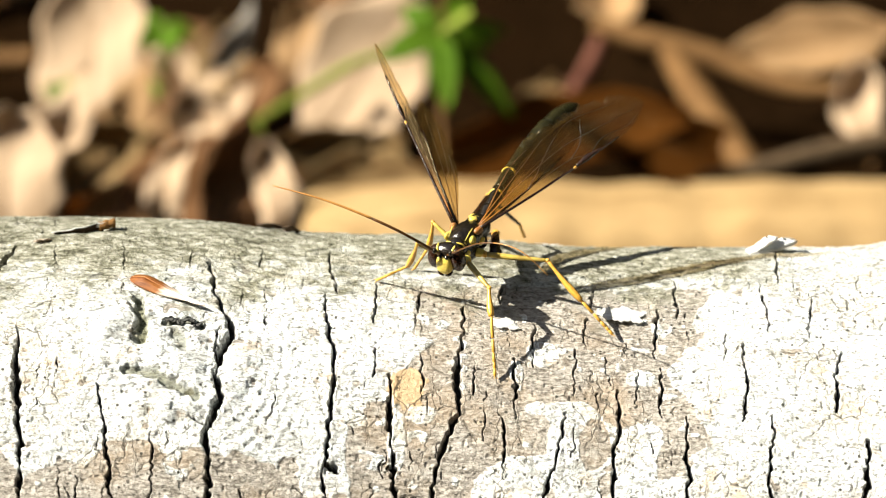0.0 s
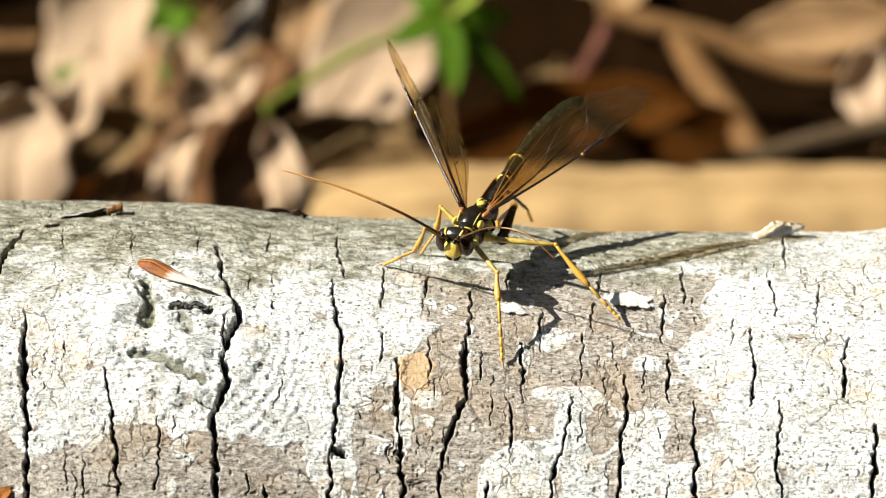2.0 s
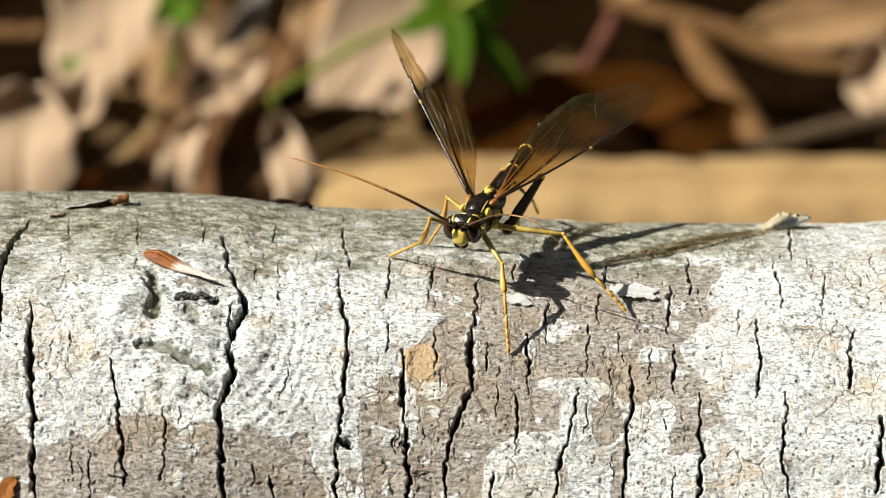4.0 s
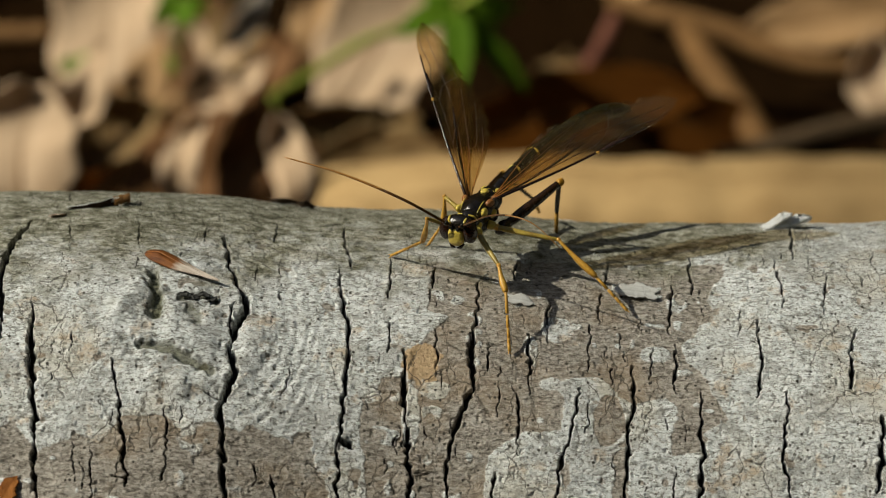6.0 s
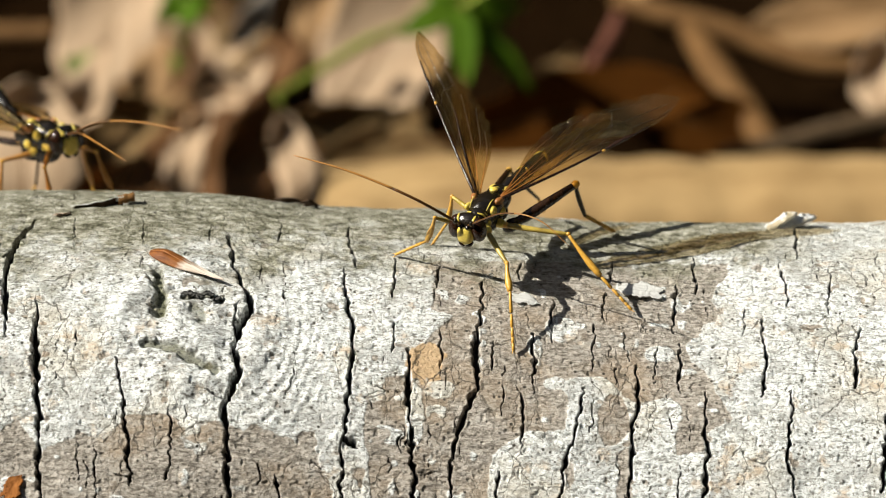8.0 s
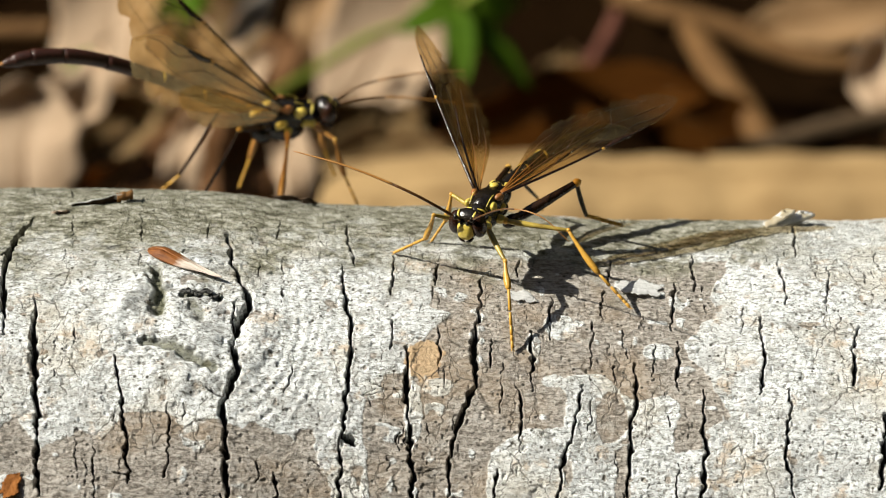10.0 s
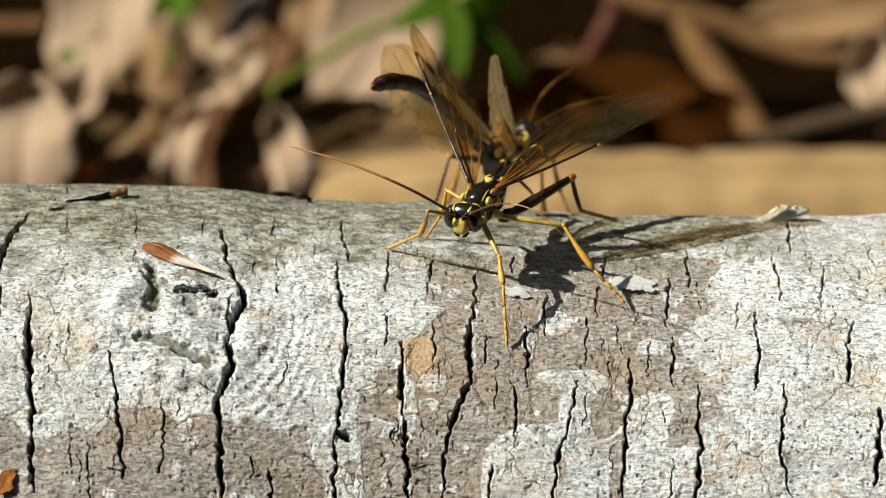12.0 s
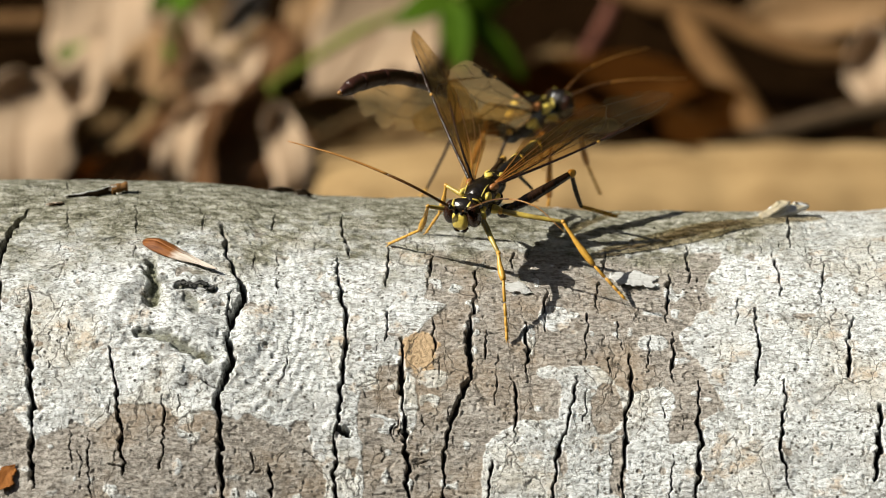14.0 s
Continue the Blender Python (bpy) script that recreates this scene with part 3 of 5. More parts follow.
for x, a, rx, rs in LEFT:
    worn = np.minimum(worn, (np.hypot((X - x) / rx, (S - a * ARC) / rs) - 1) * min(rx, rs))
crust = np.clip((0.02 - (worn + warp * 0.9)) / 0.08, 0, 1)
flecks = lattice_noise(X, S, 2.4, 14) + 0.6 * lattice_noise(X, S, 0.9, 15)
crust = np.maximum(crust, np.clip((flecks - 0.88) / 0.10, 0, 1))
crust *= 1 - np.clip((-flecks - 0.95) / 0.06, 0, 1)
skin.h += crust * (0.09 + 0.03 * lattice_noise(X, S, 0.6, 16))
skin.h += 0.035 * lattice_noise(X, S, 0.35, 17) + 0.05 * lattice_noise(X * 0.4, S, 0.6, 18) * (0.4 + 0.6 * crust)
pits = lattice_noise(X * 0.7, S, 0.5, 21)
skin.h -= 0.14 * np.clip((pits - 0.62) / 0.12, 0, 1)
# Crest algae; its reach and leftward slope also darken the top to lower its brightness
algae = np.clip((12 - 0.09 * X - skin.A + 6 * lattice_noise(X, S, 6, 19) + 6 * lattice_noise(X, S, 2, 20) + 4 * lattice_noise(X, S, 0.8, 22)) / 14, 0, 1) * (skin.A < 100) * np.clip((46 - X) / 10, 0.25, 1)
skin.tan = np.clip((1 - np.hypot((X + 3.8) / 2.2, (S - 28.0 * ARC) / 2.6) + warp) / 0.12, 0, 1)


def build_log():
    n, k = X.shape
    ang = np.radians(skin.A)
    r = RADIUS + skin.h
    co = np.stack([X, -r * np.sin(ang), r * np.cos(ang)], -1).reshape(-1, 3) * MM
    i, j = np.meshgrid(np.arange(n - 1), np.arange(k), indexing="ij")
    j2 = (j + 1) % k
    quads = np.stack([i * k + j, (i + 1) * k + j, (i + 1) * k + j2, i * k + j2], -1).reshape(-1, 4)
    me = bpy.data.meshes.new("bark")
    me.vertices.add(len(co))
    me.vertices.foreach_set("co", co.ravel())
    me.loops.add(quads.size)
    me.loops.foreach_set("vertex_index", quads.ravel())
    me.polygons.add(len(quads))
    me.polygons.foreach_set("loop_start", np.arange(0, quads.size, 4))
    me.update(calc_edges=True)
    me.polygons.foreach_set("use_smooth", np.ones(len(quads), bool))
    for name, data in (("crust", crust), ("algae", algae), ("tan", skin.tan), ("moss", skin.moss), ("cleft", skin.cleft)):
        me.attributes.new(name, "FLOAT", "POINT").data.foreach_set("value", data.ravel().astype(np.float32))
    me.materials.append(BARK)
    thing = empty("log", LOG_POSE)
    tagged(thing, "fallen log with pale lichened grey bark, cracked across", "log")
    bark = new("bark", me)
    bark.parent = thing
    for end in (-1, 1):
        disc = [(end * 258, (RADIUS - 0.6) * math.cos(t * math.pi / 24), (RADIUS - 0.6) * math.sin(t * math.pi / 24)) for t in range(48)]
        bulge = [(end * 259.5, 20 * math.cos(t * math.pi / 24), 20 * math.sin(t * math.pi / 24)) for t in range(48)]
        faces = [(t, (t + 1) % 48, 48 + (t + 1) % 48, 48 + t) for t in range(48)] + [tuple(range(48, 96))]
        part("cut_end", (disc + bulge, faces), CUT_WOOD, thing, "sawn end grain")


build_log()


def on_log(x, a, lift=0.0, spin=0.0):
    """A pose on the bark: local z away from the log, local x along it; spin turns about z."""
    i, k = int(np.argmin(abs(skin.x - x))), int(np.argmin(abs(skin.a - a)))
    i0, k0 = max(i - 6, 0), max(k - 6, 0)
    h = float(np.percentile(skin.h[i0:i + 7, k0:k + 7], 80))
    r, t = RADIUS + h + lift, math.radians(a)
    return LOG_POSE @ mpose(x, -r * math.sin(t), r * math.cos(t), a, 0, 0) @ pose(0, 0, 0, 0, 0, spin)


# ---- small things lying on the log ----


def bud_scale():
    thing = empty("bud_scale", on_log(-34.0, 10.6, 0.05, -29))
    tagged(thing, "russet brown bud scale with a papery pale tail on bark", "bud scale")

    def scale(u, v):
        c = 2 * v - 1
        w = 1.45 * math.sin(math.pi * min(1, u * 0.97) ** 0.62) ** 0.85 * (1 - 0.5 * u) + 0.03
        rough = 0.10 * math.sin(v * 17 + u * 9) * u
        return (-3.4 + 10.2 * u + 0.3 * math.sin(v * 11) * u, c * w - 0.35 * math.sin(u * 2.6), (0.75 * (1 - c * c) * (1 - u) ** 0.8 + 0.3 * (1 - u)) * min(1, u * 5) + rough + 0.1)

    part("scale", sheet(scale, 44, 14, 0.1), BUD, thing)
    part("rib", tube([scale(t, 0.5) for t in (0.03, 0.2, 0.4, 0.6)], [0.04, 0.07, 0.06, 0.03], 6, 4), RUST, thing)


def bark_peel(x, a, spin, length, width, name, label, material, curl=1.0, point=0.6):
    """A ragged flake, fixed along one edge and lifted along the other, pointed at its end."""
    thing = empty(name, on_log(x, a, 0.05, spin))
    tagged(thing, label, "bark flake")
    r = random.Random(int(x * 10 + a))
    ph = [r.uniform(0, 6.28) for _ in range(6)]

    def f(u, v):
        w = width * (math.sin(math.pi * (0.06 + 0.9 * u)) ** point) * (1 + 0.10 * math.sin(u * 15 + ph[0]) + 0.06 * math.sin(u * 41 + ph[1]))
        lift = 0.06 + curl * (0.05 + 0.95 * (1 - v) ** 2) * (0.5 + 0.5 * math.sin(math.pi * u + 0.4)) + 0.035 * math.sin(u * 7 + ph[2]) + 0.015 * math.sin(v * 13 + u * 3 + ph[3])
        return ((u - 0.5) * length + 0.25 * math.sin(v * 7 + ph[4]), (v - 0.5) * w + 0.18 * math.sin(u * 9 + ph[5]), lift)

    part("flake", sheet(f, 40, 10, 0.1), material, thing)
    return thing


CHAR = leaf_material("charcoal_bark", (0.10, 0.10, 0.095), (0.03, 0.03, 0.028), (0.2, 0.2, 0.19), 8)
bud_scale()
DARK_PEEL = leaf_material("dark_bark_and_gap_shade", (0.09, 0.06, 0.04), (0.035, 0.022, 0.014), (0.02, 0.015, 0.01), 4)


def bark_sliver():
    """A sliver split off the bark: a pale upper skin, a dark sheet for the shaded gap under its lifted edge and a brown
    rolled end.
    """
    thing = tagged(empty("bark_sliver", on_log(-44.2, -8.0, 0.0, 13)), "pale bark sliver lifted off the log, dark shade sheet underneath, brown rolled end", "bark flake")
    rise = lambda u: 0.10 + 1.25 * u ** 1.1 + 0.06 * math.sin(u * 17)
    edge = lambda u: -0.35 + 0.12 * math.sin(u * 9) + 0.05 * math.sin(u * 31)
    wide = lambda u: 0.12 + 0.5 * math.sin(math.pi * min(1, 0.1 + u)) ** 0.6
    part("skin", sheet(lambda u, v: (-3.6 + 6.4 * u, edge(u) + wide(u) * v, rise(u) * (1 - 0.5 * v * v) + 0.03 * math.sin(v * 8 + u * 12)), 40, 6, 0.06), FLAKE, thing)
    # dark sheet in place of the shadow below the lifted edge
    part("gap_shade", sheet(lambda u, v: (-3.4 + 6.2 * u, edge(u) + 0.12 + 0.45 * v, (rise(u) - 0.1) * (1 - v) - 0.15 * v), 40, 5, 0.08), DARK_PEEL, thing, "dark sheet standing for the shaded gap under the bark")
    part("rolled_end", sheet(lambda u, v: (2.2 + 2.0 * u, 0.1 + 0.55 * math.cos(v * 4.6 - 0.8) + 0.2 * u, 0.62 + 0.5 * math.sin(v * 4.6 - 0.8) + 0.35 * u + 0.07 * math.sin(u * 13 + v * 5)), 18, 14, 0.1), CURL, thing, "brown rolled end")


CURL = leaf_material("rolled_brown_bark", (0.27, 0.14, 0.05), (0.13, 0.06, 0.02), (0.05, 0.025, 0.01), 5)
bark_sliver()
bark_peel(-48.6, -4.4, 20, 1.8, 1.1, "bark_flake", "tiny yellowish lichen crumb on bark", SEED_PALE, 0.4)
bark_peel(-21.2, -21.0, -4, 3.6, 2.2, "bark_peel", "blackish bark peel on the log's crest", DARK_PEEL, 0.7)
bark_peel(-18.6, -19.5, 4, 2.0, 1.8, "bark_peel", "blackish crumb of bark on the log's crest", DARK_PEEL, 0.9)
for x, a, spin, size in ((-32.0, 17.6, 20, 1.1), (-30.9, 17.9, -10, 1.4), (-29.8, 17.5, 5, 1.5), (-28.7, 18.1, 30, 1.2)):
    bark_peel(x, a, spin, size, 0.8, "bark_crumb", "charcoal-grey crumb of bark stuck in the knot", CHAR, 0.35, 0.4)
splinter = tagged(empty("bark_splinter", on_log(39.4, -14.0, 0.0, 12)), "white bark splinter standing up from the log's crest", "bark splinter")


def shard(u, v, reach, wide, rise, lean):
    """A split chip: blunt, torn across at its end, thicker at its root."""
    tear = 0.6 * math.sin(v * 9 + lean) + 0.45 * math.sin(v * 23)
    return (-1.2 + (reach + tear) * u, (v - 0.5) * wide * (1.15 - 0.45 * u) + lean * 0.3 * u, rise * u ** 1.3 + 0.5 * math.sin(math.pi * v) * (1 - 0.5 * u) + 0.05 * math.sin(v * 31 + u * 5) + 0.05 * math.sin(u * 17 + v * 6))


part("shard", sheet(lambda u, v: shard(u, v, 5.4, 1.7, 1.5, 0.4), 14, 10, 0.6), WHITE_WOOD, splinter)
part("shard", sheet(lambda u, v: shard(u, v, 3.0, 1.4, 1.8, -1.2), 12, 8, 0.4), WHITE_WOOD, splinter)
bark_peel(-50.0, 50.4, 60, 3.0, 2.0, "bark_flake", "small orange-tan bark flake", SEED_BROWN, 0.4)
bark_peel(7.6, 14.7, -16, 3.2, 2.2, "bark_flake", "small white oval bark flake", FLAKE, 0.35)
bark_peel(21.4, 10.6, -6, 5.0, 3.4, "bark_flake", "ragged white bark flake lifting off the log", FLAKE, 0.5, 0.35)

# ---- wasps ----


def basis(origin, along, side):
    """A pose with local x along a line and local y as near as can be to side; millimetres."""
    x = Vector(along).normalized()
    y = Vector(side) - x * Vector(side).dot(x)
    y.normalize()
    z = x.cross(y)
    m = Matrix((x, y, z)).transposed().to_4x4()
    m.translation = Vector(origin) * MM
    return m


def wing_shape(length, width, tip_round):
    """Leading edge near y = 0, trailing edge at y > 0."""
    def edge(u):
        lead = -0.35 * math.sin(math.pi * min(1, u * 1.05)) + 0.30 * width * max(0, (u - 0.82) / 0.18) ** 2.2
        trail = width * (0.10 + 0.90 * math.sin(math.pi * 0.5 * min(1, u / 0.68)) ** 1.3)
        if u > 0.76:
            trail = width * math.sqrt(max(0, 1 - ((u - 0.76) / 0.24) ** 2 * 0.9)) * tip_round + lead * (1 - tip_round)
        torn = max(0, math.sin(u * 47 + width)) ** 3 * 0.12 + max(0, math.sin(u * 83 + 2)) ** 4 * 0.06
        trail -= width * torn * min(1, max(0, (u - 0.45) * 6)) * min(1, max(0, (0.97 - u) * 12))
        return lead, max(trail, lead + 0.05)

    def at(u, v):
        lo, hi = edge(u)
        y = lo + (hi - lo) * v
        return (length * u, y, 0.10 * math.sin(v * 14 + u * 3) * min(1, u * 3) * v + 0.5 * u * u)
    return at


FORE_VEINS = [((0.0, 0.02), (0.3, 0.02), (0.62, 0.02), (0.8, 0.03)), ((0.0, 0.3), (0.3, 0.26), (0.55, 0.2), (0.63, 0.05)),
              ((0.02, 0.5), (0.3, 0.55), (0.55, 0.5), (0.72, 0.45), (0.93, 0.35)), ((0.02, 0.7), (0.25, 0.85), (0.5, 0.9)),
              ((0.3, 0.26), (0.38, 0.42), (0.42, 0.53)), ((0.55, 0.2), (0.62, 0.32), (0.66, 0.47)), ((0.42, 0.53), (0.55, 0.75), (0.66, 0.82), (0.88, 0.75)),
              ((0.66, 0.47), (0.68, 0.65), (0.70, 0.82)), ((0.64, 0.06), (0.74, 0.2), (0.86, 0.12), (0.94, 0.1))]
HIND_VEINS = [((0.0, 0.03), (0.4, 0.03), (0.75, 0.05)), ((0.02, 0.45), (0.4, 0.4), (0.9, 0.4)), ((0.4, 0.4), (0.48, 0.65), (0.8, 0.75)), ((0.02, 0.7), (0.4, 0.85), (0.6, 0.92))]


def wing(thing, name, length, width, veins, flip):
    at = wing_shape(length, width, 0.92)
    s = -1 if flip else 1
    w = part(name, sheet(lambda u, v: (at(u, v)[0], at(u, v)[1], s * at(u, v)[2]), 90, 14), WING, thing, "clear amber wing membrane")
    for i, line in enumerate(veins):
        pts = [(p[0], p[1], s * p[2]) for p in (at(*q) for q in line)]
        r0 = 0.19 if i == 0 else 0.06
        part("vein", tube(pts, [r0, r0 * 0.75, r0 * 0.55], 6, 5), BROWN if i == 0 else VEIN, w)
    if veins is FORE_VEINS:
        p = [(q[0], q[1], s * q[2]) for q in (at(0.56, 0.03), at(0.62, 0.05), at(0.70, 0.05))]
        part("wing_spot", tube(p, [0.2, 0.42, 0.12], 8, 4, 0.5), BROWN, w)
        part("pale_spot", ball((at(0.545, 0.02)[0], at(0.545, 0.02)[1], s * at(0.545, 0.02)[2]), (0.3, 0.17, 0.17), nu=10, nv=6), ORANGE, w)
    return w


class Leg:
    """A jointed leg: femur (the part), tibia and tarsus under it. Points in the wasp's own space."""

    def __init__(self, thing, name, hip, knee, ankle, toe, colours, girth=1.0):
        self.hip, knee, ankle, toe = (Vector(p) for p in (hip, knee, ankle, toe))
        self.lf, self.lt, self.la = (knee - self.hip).length, (ankle - knee).length, (toe - ankle).length
        self.pole = knee - (self.hip + ankle) / 2
        self.ankle, self.toe = ankle, toe
        thigh, shin, foot, ring = colours
        g = girth
        f = self.lf
        self.femur = part(name, tube([(-0.5, 0, -0.2), (f * 0.12, 0, 0), (f * 0.5, 0, 0.05), (f, 0, 0)], [0.46 * g, 0.30 * g, 0.40 * g, 0.33 * g, 0.24 * g], 10, 5), thigh, thing)
        dark = thigh is BROWN
        part("coxa", ball((-0.5 if dark else 0.1, 0, -0.1), (0.95 * g ** 0.5, 0.6 * g ** 0.5, 0.6 * g ** 0.5), nu=12, nv=8), BROWN if dark else YELLOW, self.femur)
        part("trochanter", ball((f * 0.07 + 0.3, 0, 0), (0.5, 0.42, 0.42), nu=10, nv=6), ring, self.femur)
        part("knee", ball((f, 0, 0), (0.36 * g, 0.3 * g, 0.3 * g), nu=10, nv=6), ring, self.femur)
        g = g * (0.72 if dark else 1.0)
        t = self.lt
        self.tibia = part("tibia", tube([(0, 0, 0), (t * 0.5, 0, 0.1), (t, 0, 0)], [0.2 * g, 0.23 * g, 0.25 * g, 0.24 * g, 0.2 * g] if shin is BROWN else [0.22 * g, 0.24 * g, 0.36 * g, 0.48 * g, 0.36 * g], 8, 5), shin, self.femur)
        n = 5
        shapes, x = [], 0.0
        for i in range(n):
            step = self.la * (0.40, 0.22, 0.16, 0.09, 0.13)[i]
            shapes.append(tube([(x, 0, 0), (x + step * 0.9, 0, 0)], [0.19 * g, 0.22 * g], 7, 2))
            x += step
        for side in (-1, 1):
            shapes.append(tube([(x - 0.1, 0, 0), (x + 0.25, side * 0.2, -0.05), (x + 0.35, side * 0.22, -0.2)], [0.07, 0.05, 0.02], 5, 3))
        self.tarsus = part("tarsus", join(*shapes), foot, self.femur)
        for ob, m in zip((self.femur, self.tibia, self.tarsus), self.solve(ankle, toe)):
            ob.matrix_local = m

    def solve(self, ankle, toe, pole=None):
        """Poses of femur, tibia and tarsus that bring the ankle to its place."""
        ankle, toe, pole = Vector(ankle), Vector(toe), Vector(pole) if pole is not None else self.pole
        way = ankle - self.hip
        d = min(way.length, (self.lf + self.lt) * 0.999)
        d = max(d, abs(self.lf - self.lt) * 1.001 + 0.01)
        way.normalize()
        side = pole - way * pole.dot(way)
        side.normalize()
        c = (self.lf ** 2 + d * d - self.lt ** 2) / (2 * self.lf * d)
        c = max(-1, min(1, c))
        knee = self.hip + way * (self.lf * c) + side * (self.lf * math.sqrt(1 - c * c))
        end = self.hip + way * d
        femur = basis(self.hip, knee - self.hip, way.cross(side))
        tibia = basis(knee, end - knee, way.cross(side))
        tarsus = basis(end, toe - ankle, way.cross(side))
        back = femur.inverted()
        return femur, back @ tibia, back @ tarsus


def ribbon_mark(points, r):
    return tube(points, [r * 0.5, r, r, r * 0.5], 8, 4, 0.55)


TAILS = {}


def wasp(label, m, abdomen, lean_head, slim, tail_coat, stout):
    """Body, head and abdomen; x forward, y to its left, z up."""
    thing = empty("wasp", m)
    tagged(thing, label, "wasp", "long-bodied wasps")
    thorax = part("thorax", join(ball((0.4, 0, -0.1), (3.0, 1.65, 1.65), power=0.88), ball((1.8, 0, 0.42), (1.3, 1.1, 1.0)), ball((0.6, 0, 0.5), (1.6, 1.2, 1.05), nu=18, nv=10), ball((3.0, 0, -0.3), (1.3, 1.3, 1.25)), ball((4.2, 0, -0.35), (0.9, 0.6, 0.65), nu=12, nv=8),
                                 ball((-1.9, 0, 0.75), (0.8, 0.75, 0.7), nu=14, nv=10), ball((-3.0, 0, -0.2), (2.0, 1.5, 1.5), (0, 8, 0)), ball((-0.2, 0, -1.5), (2.9, 1.5, 1.35), (0, 8, 0)), ball((-2.6, 0, -1.7), (1.5, 1.35, 1.1))), BLACK, thing, "glossy black thorax with yellow marks")
    thorax.scale = (1.0 + 0.2 * (stout - 1), stout, stout)
    for s in (-1, 1):
        part("shoulder_stripe", ribbon_mark([(2.9, s * 1.0, 0.75), (1.9, s * 1.1, 1.35), (1.1, s * 1.12, 1.5)], 0.06), YELLOW, thorax)
        part("collar_stripe", ribbon_mark([(3.9, s * 0.35, 0.75), (3.6, s * 0.9, 0.5), (3.3, s * 1.22, 0.0)], 0.17), YELLOW, thorax)
        part("side_patch", ball((1.7, s * 1.40, 0.35), (1.05, 0.38, 0.55), (0, -20, s * 12), 14, 8), YELLOW, thorax)
        part("side_patch", ball((-0.6, s * 1.45, -0.6), (0.9, 0.36, 0.5), (0, -10, 0), 14, 8), YELLOW, thorax)
        part("side_patch", ball((2.6, s * 1.15, -0.9), (0.6, 0.3, 0.4), (0, -10, 0), 14, 8), YELLOW, thorax)
        part("rear_patch", ball((-3.6, s * 0.8, 0.75), (0.85, 0.4, 0.35), (s * -40, -10, 0), 14, 8), YELLOW, thorax)
        part("wing_root", ball((0.3, s * 1.5, 1.0), (0.75, 0.4, 0.42), (0, 0, s * -15), 12, 8), RUST, thorax)
    part("scutellum", ball((-1.8, 0, 1.35), (0.55, 0.5, 0.25), nu=12, nv=8), YELLOW, thorax)
    part("rear_stripe", ribbon_mark([(-2.7, -0.8, 1.05), (-2.9, 0, 1.25), (-2.7, 0.8, 1.05)], 0.09), YELLOW, thorax)
    head = part("head", join(ball((0, 0, 0), (1.35, 2.15, 1.9), power=0.92), ball((-0.3, 0, 0.8), (1.0, 1.35, 1.0))), BLACK, thing, at=(5.7, 0, -0.3))
    head.rotation_euler = (0, radians(lean_head), 0)
    head.scale = (0.88 * stout ** 0.4, 0.88 * stout ** 0.4, 0.9 * stout ** 0.4)
    for s in (-1, 1):
        part("compound_eye", ball((0.26, s * 1.55, 0.0), (1.15, 1.05, 1.65), (s * 8, 0, s * 12), 24, 16), EYE_BROWN, head, "dark glossy compound eye")
        part("eye_stripe", ribbon_mark([(1.18, s * 0.85, 1.0), (0.82, s * 1.08, 1.5), (0.2, s * 1.15, 1.82)], 0.17), YELLOW, head)
        part("brow_spot", ball((1.12, s * 0.98, 1.12), (0.3, 0.32, 0.32), nu=10, nv=6), YELLOW, head)
        part("antenna_socket", ball((1.36, s * 0.4, 0.55), (0.26, 0.27, 0.27), nu=10, nv=6), BLACK, head)
        part("mandible", tube([(0.85, s * 0.85, -1.6), (1.1, s * 0.6, -2.0), (1.15, s * 0.12, -2.2)], [0.3, 0.24, 0.08], 8, 4), BROWN, head)
    part("face", ball((0.95, 0, -0.62), (0.76, 1.12, 1.25), power=0.7), YELLOW, head, "yellow face plate")
    part("face_dimple", ball((1.50, 0, -0.3), (0.14, 0.12, 0.5), nu=10, nv=8), ORANGE, head)
    part("mouth_plate", ball((1.05, 0, -1.62), (0.42, 0.66, 0.36), nu=12, nv=8), YELLOW, head)
    line = curve_points(abdomen, 14)
    n = len(line)
    girth = lambda u: (1.0 if u < 0.1 else slim) * float(np.interp(u, (0, 0.08, 0.2, 0.4, 0.6, 0.8, 0.92, 1), (0.62, 0.9, 1.12, 1.15, 1.22, 1.35, 1.15, 0.5)))
    cuts = [0, 0.13, 0.27, 0.41, 0.55, 0.69, 0.82, 0.93, 1.0]
    root = np.array(line[0])
    line = [np.array(p) - root for p in line]
    tail = part("abdomen", tube([(0.6, 0, 0), (0, 0, 0), tuple(line[2])], [0.5, 0.6, 0.75], 14, 3), BLACK, thing, "long slender glossy dark abdomen", at=root)
    for i, (a, b) in enumerate(zip(cuts, cuts[1:])):
        pts = [line[round(t * (n - 1))] for t in np.linspace(a, b, 5)]
        rr = [girth(t) * (0.94 + 0.1 * k / 4) for k, t in enumerate(np.linspace(a, b, 5))]
        part("tergite", tube(pts, rr, 16, 2, 1.0), BLACK if i < 2 else tail_coat, tail)
        e = line[round((b - 0.045) * (n - 1))]
        if i < 3:
            for s in (-1, 1):
                r = girth(b)
                wide = 0.2
                band = [e + (0, s * r * math.sin(t) * 1.0, r * math.cos(t) * 1.0) for t in (0.12, 0.55, 1.0, 1.6)]
                part("band", tube(band, [0.16, wide, wide, 0.14], 8, 3, 0.6), YELLOW, tail)
    part("tail_tip", ball(tuple(line[-1]), (0.5, 0.4 * slim, 0.4 * slim), nu=10, nv=6), GOLD, tail)
    TAILS[thing.name] = (tail, root)
    return thing


